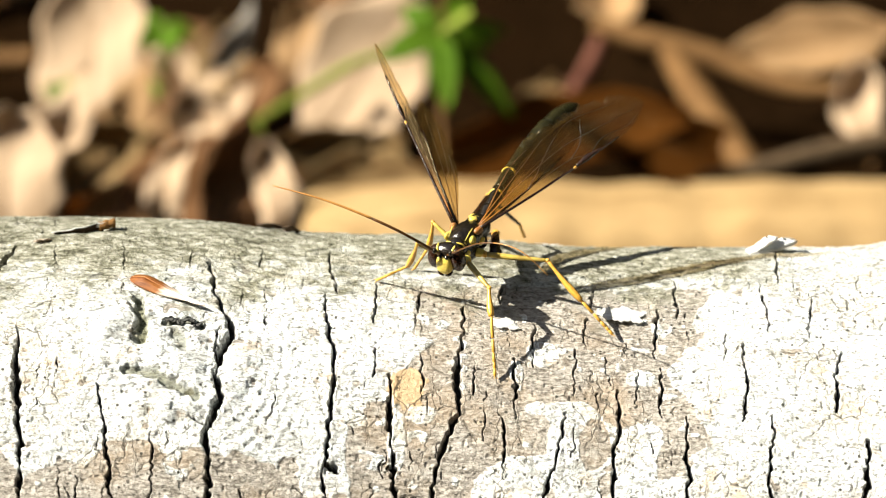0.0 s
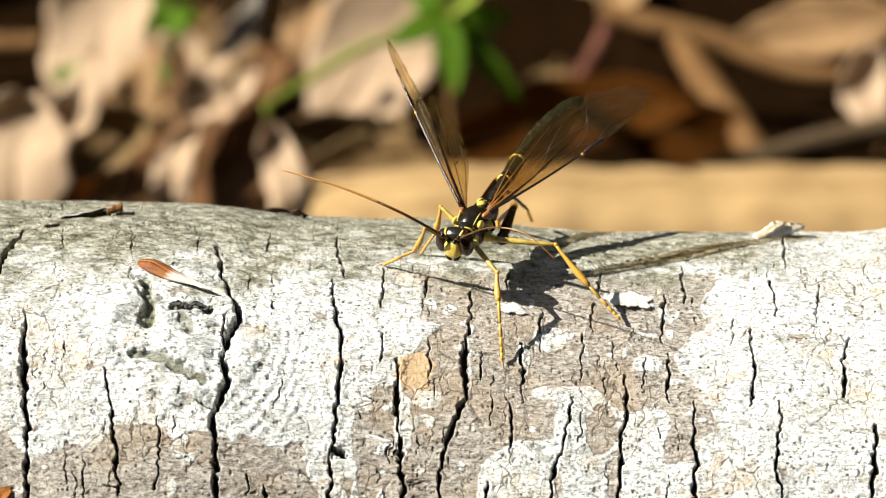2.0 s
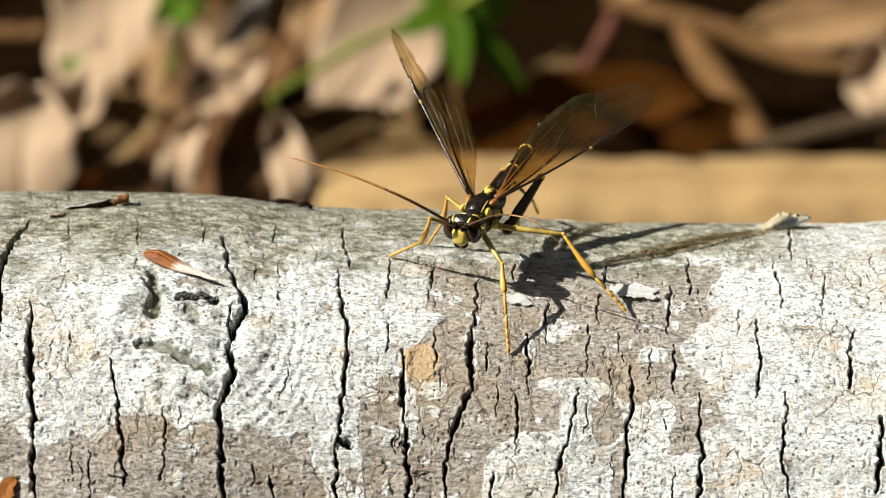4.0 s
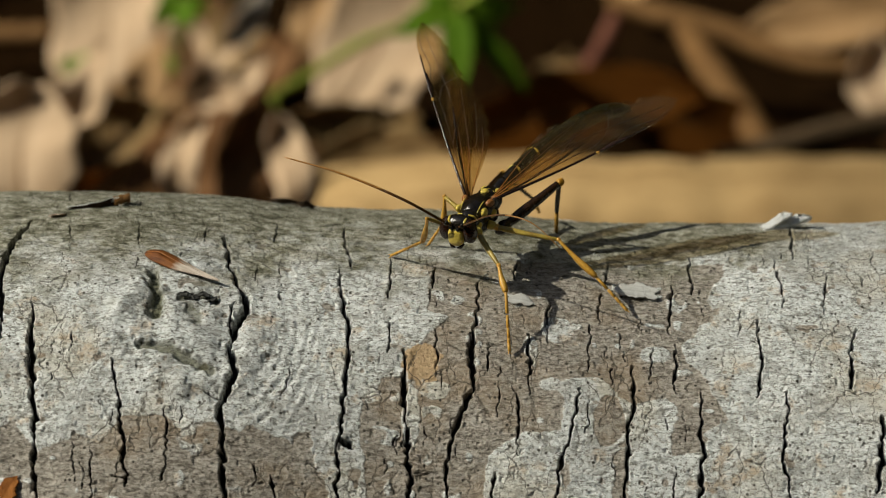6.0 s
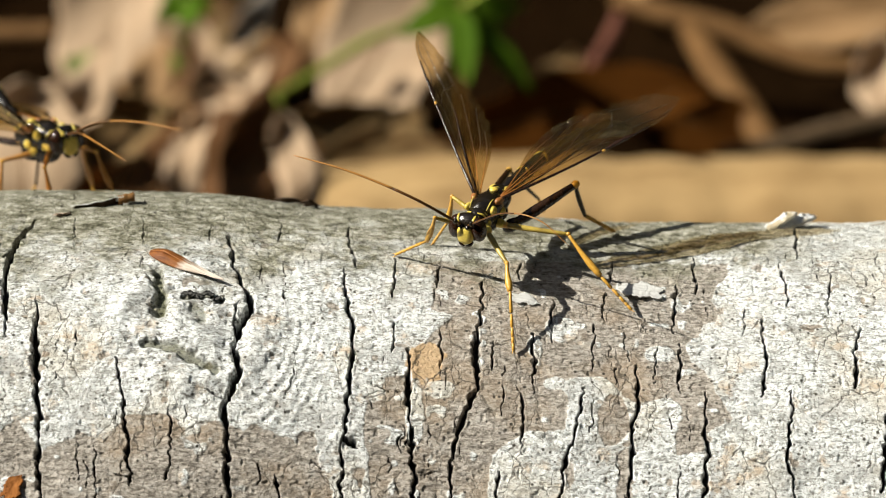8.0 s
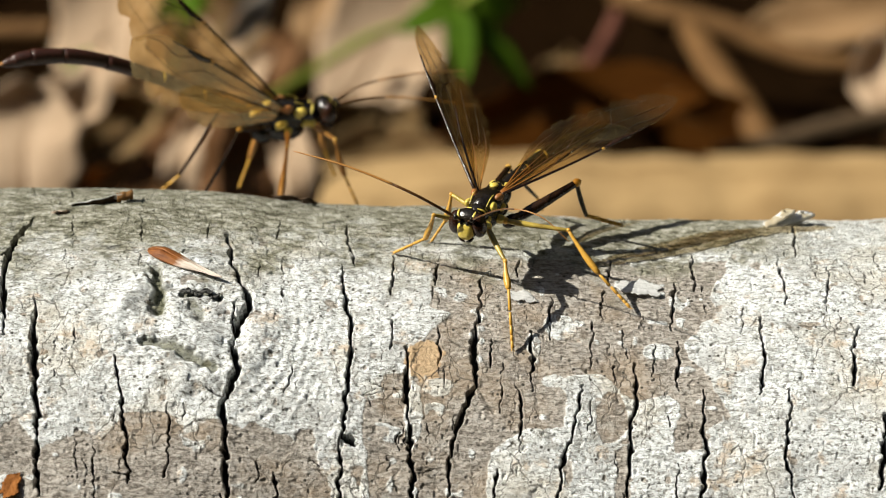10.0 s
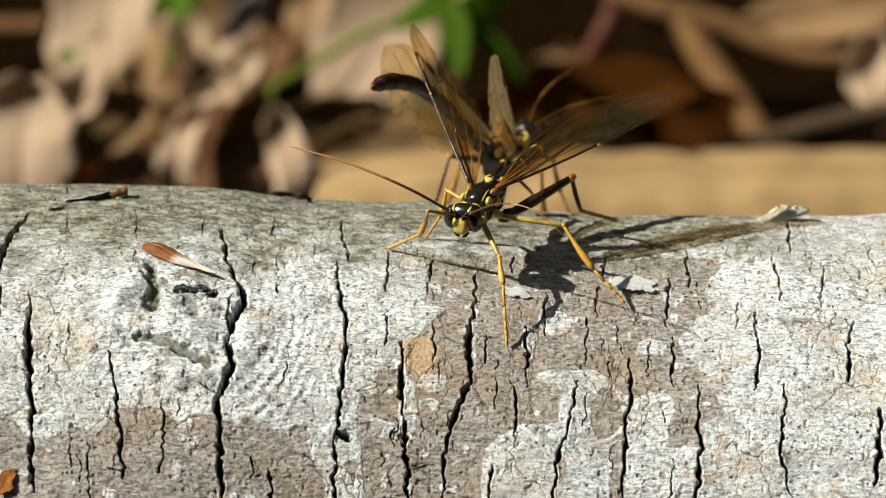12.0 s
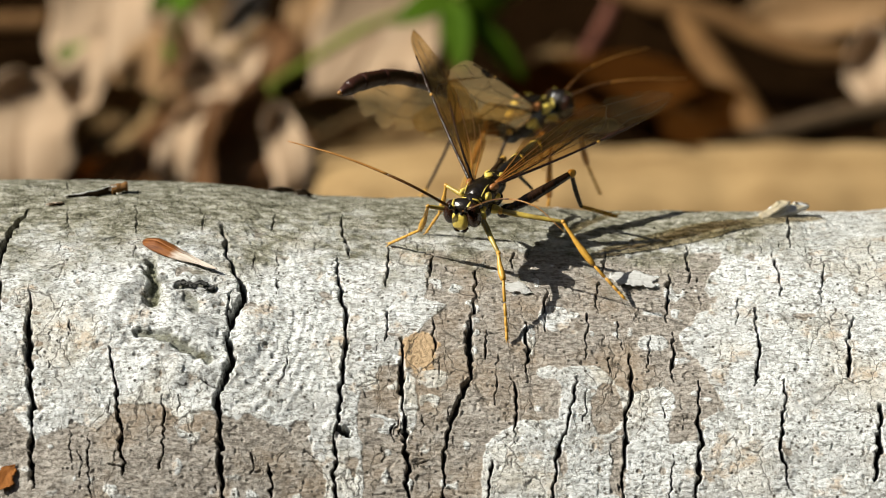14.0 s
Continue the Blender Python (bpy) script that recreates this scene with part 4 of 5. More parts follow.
def antenna(thing, points, thick=1.0):
    """Long thread of rings, dark at the root and orange towards the tip; the origin is the root."""
    root = Vector(points[0])
    pts = [tuple(Vector(p) - root) for p in points]
    line = curve_points(pts, 10)
    k = int(len(line) * 0.45)
    feeler = part("antenna", tube(line[:k + 1], [0.17 * thick, 0.15 * thick, 0.14 * thick], 8, 1), AMBER, thing, "long thread-like antenna, dark brown to orange", at=root)
    part("antenna_tip", tube(line[k:], [0.14 * thick, 0.11 * thick, 0.06 * thick], 8, 1), GOLD, feeler)
    part("scape", ball(tuple(np.array(line[0]) * 0.5 + np.array(line[2]) * 0.5), (0.32, 0.32, 0.36), nu=10, nv=6), BLACK, feeler)
    return feeler


LIGHT_LEG, DARK_LEG = (OLIVE, ORANGE, ORANGE, ORANGE), (BROWN, BROWN, ORANGE, ORANGE)
GOLD_LEG = (OLIVE, ORANGE, ORANGE, ORANGE)
WARM_LEG = (GOLD, GOLD, ORANGE, ORANGE)

# the wasp on the crest of the log, facing the viewer
STAND = mpose(5.1, -4.3, 97.0, 0, 0, -114)
INTO = STAND.inverted()


def into(p):
    """A place in the world (mm) in the standing wasp's own space."""
    return INTO @ (Vector(p) * MM) / MM


first = wasp("black and yellow long-bodied wasp standing on the log", STAND, [(-4.7, 0, 0.2), (-8, 0, 1.6), (-13, 0, 3.8), (-20, 0, 5.8), (-27, 0, 6.4), (-32.5, 0, 6.0)], 4, 0.78, OLIVE_BLACK, 1.07)
first_fore = {s: wing(first, "forewing", 27, 6.0, FORE_VEINS, s < 0) for s in (-1, 1)}
first_hind = {s: wing(first, "hindwing", 18.5, 4.6, HIND_VEINS, s < 0) for s in (-1, 1)}
feeler_a = antenna(first, [(7.0, -0.5, 0.5), into((-4, -11.2, 101.3)), into((-11, -9.2, 103.6)), into((-17.7, -6.7, 104.6))], 1.15)
feeler_b = antenna(first, [(7.0, 0.5, 0.5), into((6.8, -15.0, 100.9)), into((10.8, -17.8, 101.3)), into((14.2, -19.4, 98.8))], 0.65)
FEET = {
    "fl": Leg(first, "foreleg", (3.4, 1.2, -1.3), into((7.3, -13.0, 93.7)), into((7.6, -15.5, 91.3)), into((8.0, -19.5, 85.5)), LIGHT_LEG, 0.95),
    "fr": Leg(first, "foreleg", (3.4, -1.2, -1.3), into((-1.1, -9.5, 97.9)), into((-2.1, -7.0, 93.8)), into((-5.9, -3.7, 90.4)), LIGHT_LEG, 0.85),
    "ml": Leg(first, "midleg", (0.3, 1.5, -1.9), into((14.6, -7.5, 94.9)), into((18.3, -10.5, 90.9)), into((22.0, -12.8, 87.5)), GOLD_LEG, 0.92),
    "mr": Leg(first, "midleg", (0.5, -1.5, -0.9), into((0.9, -2.0, 97.3)), into((0.3, -1.0, 93.4)), into((-1.4, -0.2, 90.3)), GOLD_LEG, 0.85),
    "hl": Leg(first, "hindleg", (-3.3, 2.2, -3.2), into((15.8, 1.0, 97.3)), into((17.5, 5.0, 91.4)), into((22.0, 8.0, 88.7)), DARK_LEG, 1.75),
    "hr": Leg(first, "hindleg", (-2.8, -1.4, -0.8), into((7.9, 10.0, 95.5)), into((11.8, 16.0, 88.9)), into((12.5, 18.0, 86.3)), DARK_LEG, 1.4),
}

# the second wasp, behind the log's crest
VISIT = mpose(-13.6, 34, 92.4, 0, 0, 4)
second = wasp("black and yellow long-bodied wasp moving along behind the log", VISIT, [(-4.7, 0, 0.9), (-10, 0, 2.4), (-18, 0, 5.2), (-27, 0, 7.2), (-34, 0, 7.0), (-38, 0, 5.8)], 8, 0.8, DARK_RED, 1.3)
second_fore = {s: wing(second, "forewing", 28, 7.8, FORE_VEINS, s < 0) for s in (-1, 1)}
second_hind = {s: wing(second, "hindwing", 18, 5.2, HIND_VEINS, s < 0) for s in (-1, 1)}
antenna(second, [(7.0, -0.5, 0.5), (12, -1.5, 1.2), (18, -3.0, 0.8), (26, -4.0, -1.0)], 0.9)
antenna(second, [(7.0, 0.5, 0.5), (12, 1.8, 1.8), (19, 3.2, 1.8), (27, 4.4, 0.8)], 0.9)
for s in (-1, 1):
    Leg(second, "foreleg", (3.4, s * 1.2, -1.3), (6.0, s * 4.0, -3.0), (7.0, s * 4.6, -8.0), (8.6, s * 5.6, -12.5), WARM_LEG, 0.95)
    Leg(second, "midleg", (0.3, s * 1.5, -1.9), (-1.0, s * 6.0, -2.0), (-2.6, s * 7.5, -9.0), (-4.0, s * 8.6, -13.5), WARM_LEG, 1.0)
    Leg(second, "hindleg", (-2.8, s * 1.4, -1.0), (-7.0, s * 4.5, 0.5), (-13.0, s * 5.0, -9.0), (-17.5, s * 5.4, -12.5), DARK_LEG, 1.25)

# ---- forest floor behind the log ----


def dead_leaf(material, m, length, width, curl=6.0, fold=4.0, wave=1.2, seed=0, label="", lobes=0.0):
    """A dry fallen leaf with a creased midrib, curled edges and a stalk."""
    r = random.Random(seed)
    ph = [r.uniform(0, 6.28) for _ in range(5)]
    thing = empty("dead_leaf", m)
    tagged(thing, label, "leaf", "fallen leaves")

    def f(u, v):
        c = 2 * v - 1
        w = width * 0.5 * math.sin(math.pi * min(0.999, 0.02 + 0.96 * u)) ** 0.75 * (1 + 0.07 * math.sin(u * 19 + ph[0]) + lobes * math.sin(u * 13 + ph[4]))
        z = fold * abs(c) ** 1.4 * math.sin(math.pi * (0.1 + 0.85 * u)) + curl * (2 * u - 1) ** 2 + wave * math.sin(u * 7 + ph[1] + c * 2) * (0.4 + abs(c))
        z += 0.25 * math.sin((u * 9 - abs(c) * 2.2) * 2 * math.pi)
        return ((u - 0.5) * length + curl * 0.3 * c * c, c * w + wave * math.sin(u * 5 + ph[2]), z)

    part("blade", sheet(f, 30, 16, 0.3), material, thing)
    rib = [np.array(f(t, 0.5)) - (0, 0, 0.25) for t in (0.0, 0.25, 0.5, 0.75, 0.98)]
    stalk = rib[0] + np.array((-length * 0.16, wave, 2.0))
    part("midrib", tube([stalk] + rib, [0.7, 0.75, 0.6, 0.45, 0.3, 0.12], 7, 4), TWIG, thing)
    return thing


def leaf_at(p, lean, turn, spin):
    return mpose(*p, lean, turn, 0) @ pose(0, 0, 0, 0, 0, spin)


LITTER = [
    (PALE_LEAF, (-95.7, 323.6, -36.7), 60, -22, 62, 31.0, 30.0, 4.1, 2.7, "pale tan dry leaf standing in the litter"),
    (MID_LEAF, (-76.4, 343.9, -41.3), 60, -30, 25, 23.0, 16.2, 5.4, 5.4, "cupped olive-tan dry leaf"),
    (PALE_LEAF, (-84.5, 343.9, -30.3), 56, -28, 33, 27.0, 11.0, 2.7, 2.7, "narrow pinkish dry leaf lying across others"),
    (MID_LEAF, (-94.0, 391.1, -64.4), 55, -10, 60, 35.1, 21.6, 4.1, 4.1, "shaded olive-brown leaf deep in the litter"),
    (PALE_LEAF, (-59.7, 334.4, -44.5), 60, -26, 48, 24.3, 10.1, 2.7, 2.7, "narrow pinkish tan dry leaf, folded along its rib"),
    (PALE_LEAF, (-34.0, 310.1, -35.1), 66, -24, 72, 25.7, 11.5, 0.7, 0.8, "pale upright dry leaf leaning by the log"),
    (PALE_LEAF, (-17.1, 451.9, -62.1), 60, -26, 28, 51.3, 35.1, 4.1, 2.7, "broad pale dry leaf tilted to the light"),
    (PALE_LEAF, (-90.7, 458.6, -58.2), 60, -28, 66, 54.0, 32.4, 4.1, 2.7, "broad pale dry leaf in the litter"),
    (GREY_LEAF, (-51.7, 438.4, -49.5), 62, -26, 44, 29.7, 6.8, 2.7, 1.4, "narrow grey dry leaf"),
    (PALE_LEAF, (-66.7, 445.1, -56.9), 60, -30, 70, 23.0, 10.8, 4.1, 4.1, "pinkish grey crumpled leaf"),
    (TAN_LEAF, (-66.2, 397.9, -56.4), 55, -26, 80, 12.2, 6.1, 2.7, 2.7, "small tan leaf scrap on edge"),
    (PALE_LEAF, (-59.3, 424.9, -56.3), 58, -26, 4, 18.9, 5.4, 2.7, 1.4, "narrow pale leaf lying level"),
    (BROWN_LEAF, (-47.1, 458.6, -70.6), 56, -20, 20, 21.6, 14.9, 4.1, 2.7, "brown dry leaf behind the shoot's root"),
    (BROWN_LEAF, (-49.5, 370.9, -58.8), 60, 6, 75, 24.3, 14.9, 4.1, 2.7, "dark brown leaf in the shade"),
    (PALE_LEAF, (-55.5, 391.1, -51.3), 52, -30, -35, 13.5, 8.1, 2.7, 2.7, "small crumpled pale leaf"),
    (TAN_LEAF, (-77.4, 411.4, -55.6), 50, -26, 35, 28.4, 12.2, 2.7, 2.7, "tan dry leaf lying flat"),
    (TAN_LEAF, (-93.0, 411.4, -61.1), 50, -24, -10, 27.0, 12.2, 4.1, 4.1, "tan dry leaf at a dark gap"),
    (PALE_LEAF, (-52.2, 418.1, -56.7), 50, -20, 10, 18.9, 8.1, 2.7, 2.7, "small crumpled pale leaf in the litter"),
    (TAN_LEAF, (-35.4, 478.9, -67.6), 56, -20, 60, 29.7, 16.2, 4.1, 2.7, "tan dry leaf behind the shoot"),
    (RUSSET_LEAF_SHADE, (31.6, 374.9, -48.4), 60, -6, 4, 67.5, 20.2, 4.1, 2.7, "red-brown leaf behind the bark strip, shade put into its colour"),
    (RUSSET_LEAF_SHADE, (62.4, 391.1, -57.5), 62, 14, -12, 48.6, 20.2, 4.1, 2.7, "red-brown leaf in the litter, shade put into its colour"),
    # a pale leaf given the tan coat, so its colour holds the shade there
    (TAN_LEAF, (104.6, 458.6, -55.9), 56, -22, -8, 48.6, 17.6, 4.1, 2.7, "broad pale dry leaf at the litter's top, toned tan for shade"),
    (PALE_LEAF, (115.8, 424.9, -61.0), 58, -28, 75, 24.3, 13.5, 4.1, 2.7, "pale dry leaf in the litter"),
    (MID_LEAF, (31.2, 438.4, -61.7), 56, -20, 30, 10.8, 8.1, 2.7, 1.4, "small dull leaf fragment"),
    (MID_LEAF, (-11.7, 377.6, -52.9), 52, -8, 12, 13.5, 6.8, 2.7, 1.4, "small pale leaf fragment in the shade"),
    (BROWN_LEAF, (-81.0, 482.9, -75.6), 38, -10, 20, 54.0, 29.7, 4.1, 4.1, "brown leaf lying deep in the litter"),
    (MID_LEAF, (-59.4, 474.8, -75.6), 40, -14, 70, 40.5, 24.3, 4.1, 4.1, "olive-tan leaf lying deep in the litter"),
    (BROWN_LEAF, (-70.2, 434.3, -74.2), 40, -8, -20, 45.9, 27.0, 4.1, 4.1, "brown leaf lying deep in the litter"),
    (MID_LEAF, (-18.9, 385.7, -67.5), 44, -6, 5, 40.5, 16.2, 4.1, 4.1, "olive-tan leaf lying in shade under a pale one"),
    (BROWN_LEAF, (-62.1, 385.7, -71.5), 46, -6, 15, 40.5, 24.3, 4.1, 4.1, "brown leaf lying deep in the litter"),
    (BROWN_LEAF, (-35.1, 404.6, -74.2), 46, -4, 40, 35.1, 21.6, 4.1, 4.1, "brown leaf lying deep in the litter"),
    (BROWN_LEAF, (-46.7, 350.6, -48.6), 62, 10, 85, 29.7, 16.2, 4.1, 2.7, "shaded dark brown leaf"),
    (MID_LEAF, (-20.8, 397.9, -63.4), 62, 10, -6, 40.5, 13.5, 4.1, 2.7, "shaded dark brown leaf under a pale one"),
    (RED_LEAF_SHADE, (-89.4, 353.3, -54.2), 60, 10, 40, 24.3, 14.9, 4.1, 4.1, "red-brown leaf low in the litter, shade put into its colour"),
]
for k, (coat, place, lean, turn, spin, long, wide, curl, fold, words) in enumerate(LITTER):
    dead_leaf(coat, leaf_at(place, lean, turn, spin), long, wide, curl, fold, 1.5, k + 1, words)


def bark_strip():
    thing = tagged(empty("bark_strip", mpose(0, 323.6, -87.7)), "long tan curled strip of bark lying behind the log", "bark strip")

    def f(u, v):
        x = -24 + 190 * u
        top = 24.8 + 0.3 * math.sin(x / 9) + 0.2 * math.sin(x / 3.1 + 1) - 3.0 * max(0, 1 - u * 9) ** 2
        a = -0.55 + 2.2 * v
        y = 20 - 22 * math.sin(a) + 0.5 * math.sin(x / 7 + v * 4) + 0.3 * math.sin(x / 1.9)
        return (1.35 * (x + 0.5 * math.sin(v * 5)), 1.35 * y, 1.35 * (top - 30 * (1 - math.cos(a)) * 1.3 * (1 if a > 0 else 0.4)))

    part("bark", sheet(f, 110, 18, 1.3), STRIP, thing)
    rim = [np.array(f(t, 0.24)) + (0, 0.3, 0.25 + 0.25 * math.sin(t * 61)) for t in np.linspace(0.02, 0.98, 30)]
    part("torn_edge", tube(rim, [0.7, 1.2, 0.8, 1.3, 0.7], 7, 3), TWIG, thing, "ragged darker torn edge")


bark_strip()


def twig(points, radii, label, material=TWIG, knots=3, seed=0):
    r = random.Random(seed)
    origin = Vector(points[0])
    pts = [tuple(Vector(p) - origin) for p in points]
    thing = tagged(empty("twig", mpose(*origin)), label, "twig", "twigs")
    part("stem", tube(pts, radii, 10, 8), material, thing)
    line = curve_points(pts, 8)
    for _ in range(knots):
        c = line[r.randrange(1, len(line) - 1)]
        q = c + np.array((r.uniform(-1, 1), r.uniform(-1, 1), r.uniform(0.3, 1))) * radii[0] * 1.6
        part("bud", tube([tuple(c), tuple(q)], [radii[0] * 0.45, radii[0] * 0.2], 6, 2), material, thing)
    return thing


twig([(46.2, 458.6, -49.9), (60.3, 451.9, -51.4), (78.3, 445.1, -54.2), (95.4, 434.3, -57.6), (109.9, 428.9, -57.5)], [2.4, 3.5, 3.5, 3.0, 2.2], "arched tan twig over the litter", seed=1)
twig([(65.1, 438.4, -50.5), (70.3, 418.1, -53.4), (76.1, 401.9, -57.5), (81.5, 384.4, -60.7)], [3.2, 4.3, 4.6, 3.8], "flat tan twig leaning down", TWIG, 1, 2)
twig([(68.6, 377.6, -61.0), (84.6, 383.0, -60.7), (99.8, 391.1, -60.0), (120.8, 399.2, -59.2)], [2.4, 3.2, 3.5, 3.9], "grey-brown stick in the litter", STICK, seed=3)
twig([(39.0, 445.1, -65.2), (45.4, 465.4, -64.0), (51.3, 492.4, -62.5)], [2.0, 2.6, 2.0], "reddish twig standing in a dark gap", RED_TWIG, 2, 4)
twig([(-134.6, 485.6, -70.2), (-118.3, 482.9, -68.6), (-108.8, 478.9, -66.3)], [3.0, 3.0, 2.4], "short tan stick over a dark gap", seed=5)


def lance(base, tip, width, droop=1.5, normal=(0, -0.8, 0.6)):
    """A narrow green leaf from base to tip."""
    a, b = Vector(base), Vector(tip)
    side = (b - a).cross(Vector(normal)).normalized()
    up = Vector(normal)

    def f(u, v):
        c = 2 * v - 1
        w = width * 0.5 * math.sin(math.pi * min(0.999, 0.03 + 0.96 * u ** 0.85)) ** 0.85
        return a + (b - a) * u + side * (c * w) + up * (droop * math.sin(math.pi * u) + 0.5 * abs(c) * width * 0.2)
    return sheet(f, 16, 6, 0.15)


def green_plant():
    hub = Vector((3.9, 380.3, -21.8))
    thing = tagged(empty("plant", mpose(*hub)), "small green plant with a whorl of narrow leaves", "plant")
    rel = lambda p: tuple(Vector(p) - hub)
    part("stem", tube([rel((4.7, 358.7, -46.8)), rel((3.9, 366.8, -34.7)), (0, 0, 0), (0.5, 4, 11)], [0.75, 0.8, 0.8, 0.55], 8, 5), TWIG, thing)
    tips = [(21.6, 370.9, -41.4), (5.3, 364.1, -36.6), (16.9, 383.0, -27.2), (-11.6, 376.3, -28.3), (-6.1, 385.7, -18.2), (10.7, 392.5, -17.8), (20.5, 388.4, -25.2)]
    for k, p in enumerate(tips):
        part("leaf", lance((0, 0, 0), rel(p), (6.8, 7.6, 6.2, 6.8, 6.8, 6.8, 5.4)[k]), GREEN, thing)
    part("young_leaf", lance((0, 0, 0), rel((11.2, 350.6, -6.5)), 6.1), STEM, thing, "pale young leaf")


def trailing_shoot():
    root = Vector((-44.0, 366.8, -41.7))
    thing = tagged(empty("plant", mpose(*root)), "thin green shoot trailing over the leaves", "plant")
    rel = lambda p: tuple(Vector(p) - root)
    part("stem", tube([(0, 0, 0), rel((-31.2, 376.3, -37.6)), rel((-18.6, 380.3, -31.0)), rel((-7.6, 383.0, -27.6))], [0.8, 1.15, 1.25, 0.9], 8, 6), STEM, thing)
    for p, q in (((-43.3, 366.8, -40.9), (-39.2, 364.1, -43.2)),):
        part("leaf", lance(rel(p), rel(q), 3.2), STEM, thing)


def sprig(base, tips, label):
    hub = Vector(base)
    thing = tagged(empty("plant", mpose(*hub)), label, "plant")
    part("stem", tube([(0, 3, -19), (0, 0.7, -8), (0, 0, 0)], [0.7, 0.7, 0.4], 7, 4), STEM, thing)
    for p in tips:
        part("leaf", lance((0, 0, 0), tuple(Vector(p) - hub), 5.8), GREEN, thing)


green_plant()
trailing_shoot()
sprig((-70.3, 439.7, -44.4), [(-75.7, 431.6, -46.1), (-65.3, 431.6, -47.0), (-60.6, 439.7, -44.4), (-74.2, 443.8, -41.1)], "small green sprig among the dry leaves")
sprig((-74.0, 424.9, -53.0), [(-75.6, 416.8, -56.1), (-69.7, 416.8, -54.6), (-74.5, 424.9, -49.1)], "small green sprig among the dry leaves")
sprig((-97.3, 439.7, -59.0), [(-99.5, 431.6, -60.6), (-93.4, 431.6, -58.2)], "tiny green seedling among the dry leaves")

# leaves strewn over the rest of the floor
rng = random.Random(12)
COATS = ((TAN_LEAF, "tan dry leaf on the forest floor"), (PALE_LEAF, "pale dry leaf on the forest floor"), (BROWN_LEAF, "brown dry leaf on the forest floor"), (GREY_LEAF, "grey dry leaf on the forest floor"))
for i in range(130):
    x, y = rng.uniform(-300, 300), rng.uniform(-330, 640)
    if -70 < y < 95 or (abs(x) < 165 and 95 <= y < 540):
        continue
    coat, words = COATS[rng.choice((0, 0, 1, 2, 2, 3))]
    z = float(ground_height(np.array(x), np.array(y))) + rng.uniform(0.5, 4)
    dead_leaf(coat, mpose(x, y, z, rng.uniform(-18, 28), rng.uniform(-20, 20), rng.uniform(0, 360)), rng.uniform(35, 75), rng.uniform(18, 40), rng.uniform(2, 8), rng.uniform(1, 6), 1.6, i + 40, words)


# ---- unseen branch added high up towards the sun: its swaying leaves thin the light on the log for a while ----
AWAY = 8.0
ACROSS = Vector((-SUN_WAY.z, 0, SUN_WAY.x)).normalized()
SHADE = basis((0, 0, 90), (0, 1, 0), ACROSS)
SHADE.translation -= SUN_WAY * AWAY


def leafy_branch():
    """Slender twigs side by side on one bough, with narrow leaves in two rows."""
    thing = tagged(empty("branch", SHADE), "unseen leafy branch added overhead to thin the light on the log", "branch")
    part("bough", tube([(-470, -60, 30), (-460, 40, 10), (-450, 140, 5), (-430, 260, 0)], [9, 8, 7, 4], 8, 5), TWIG, thing)
    r = random.Random(8)
    blade = None
    for k in range(7):
        # even spacing, so the added twigs cut the sun evenly
        q = -50 + 25 * k
        sway = [(-455, q, 4), (-250, q + r.uniform(-3, 3), 10), (0, q, 12), (220, q + r.uniform(-3, 3), 6), (400, q, 0)]
        stem = part("twig", tube(sway, [2.2, 1.8, 1.4, 0.8], 6, 5), TWIG, thing)
        line = curve_points(sway, 8)
        for i in range(3, len(line) - 1):
            side = 1 if i % 2 else -1
            if blade is None:
                leaf = part("leaf", lance((0, 0, 0), (54, 6, -3), 11.0, 2.0, (0, 0, 1)), GREEN, stem)
                blade = leaf.data
            else:
                leaf = new("leaf", blade)
                leaf.parent = stem
            leaf.matrix_local = mpose(*line[i], r.uniform(-15, 15), 0, side * r.uniform(2, 6) - (6 if side > 0 else 8))


leafy_branch()
# time, how far (mm) the branch is swung aside
SWAYS = [(0.0, 330), (3.2, 330), (4.6, 150), (5.5, 64), (6.0, 8), (6.4, 0), (6.7, 0), (7.0, 34), (7.4, 120), (8.0, 320), (14.0, 330)]


# ---- what moves ----
BODY = [(0.0, -0.2, -0.5, 0), (1.5, -0.2, -0.6, 0), (3.0, 0.1, -0.1, 0), (5.3, -0.2, 0, 0), (6.5, -0.7, -0.1, 0), (7.5, 0, 0, 0), (8.2, 0, 0.1, 0), (11.0, 0.3, 0.4, 0), (14.0, 0.2, 0.5, 0)]
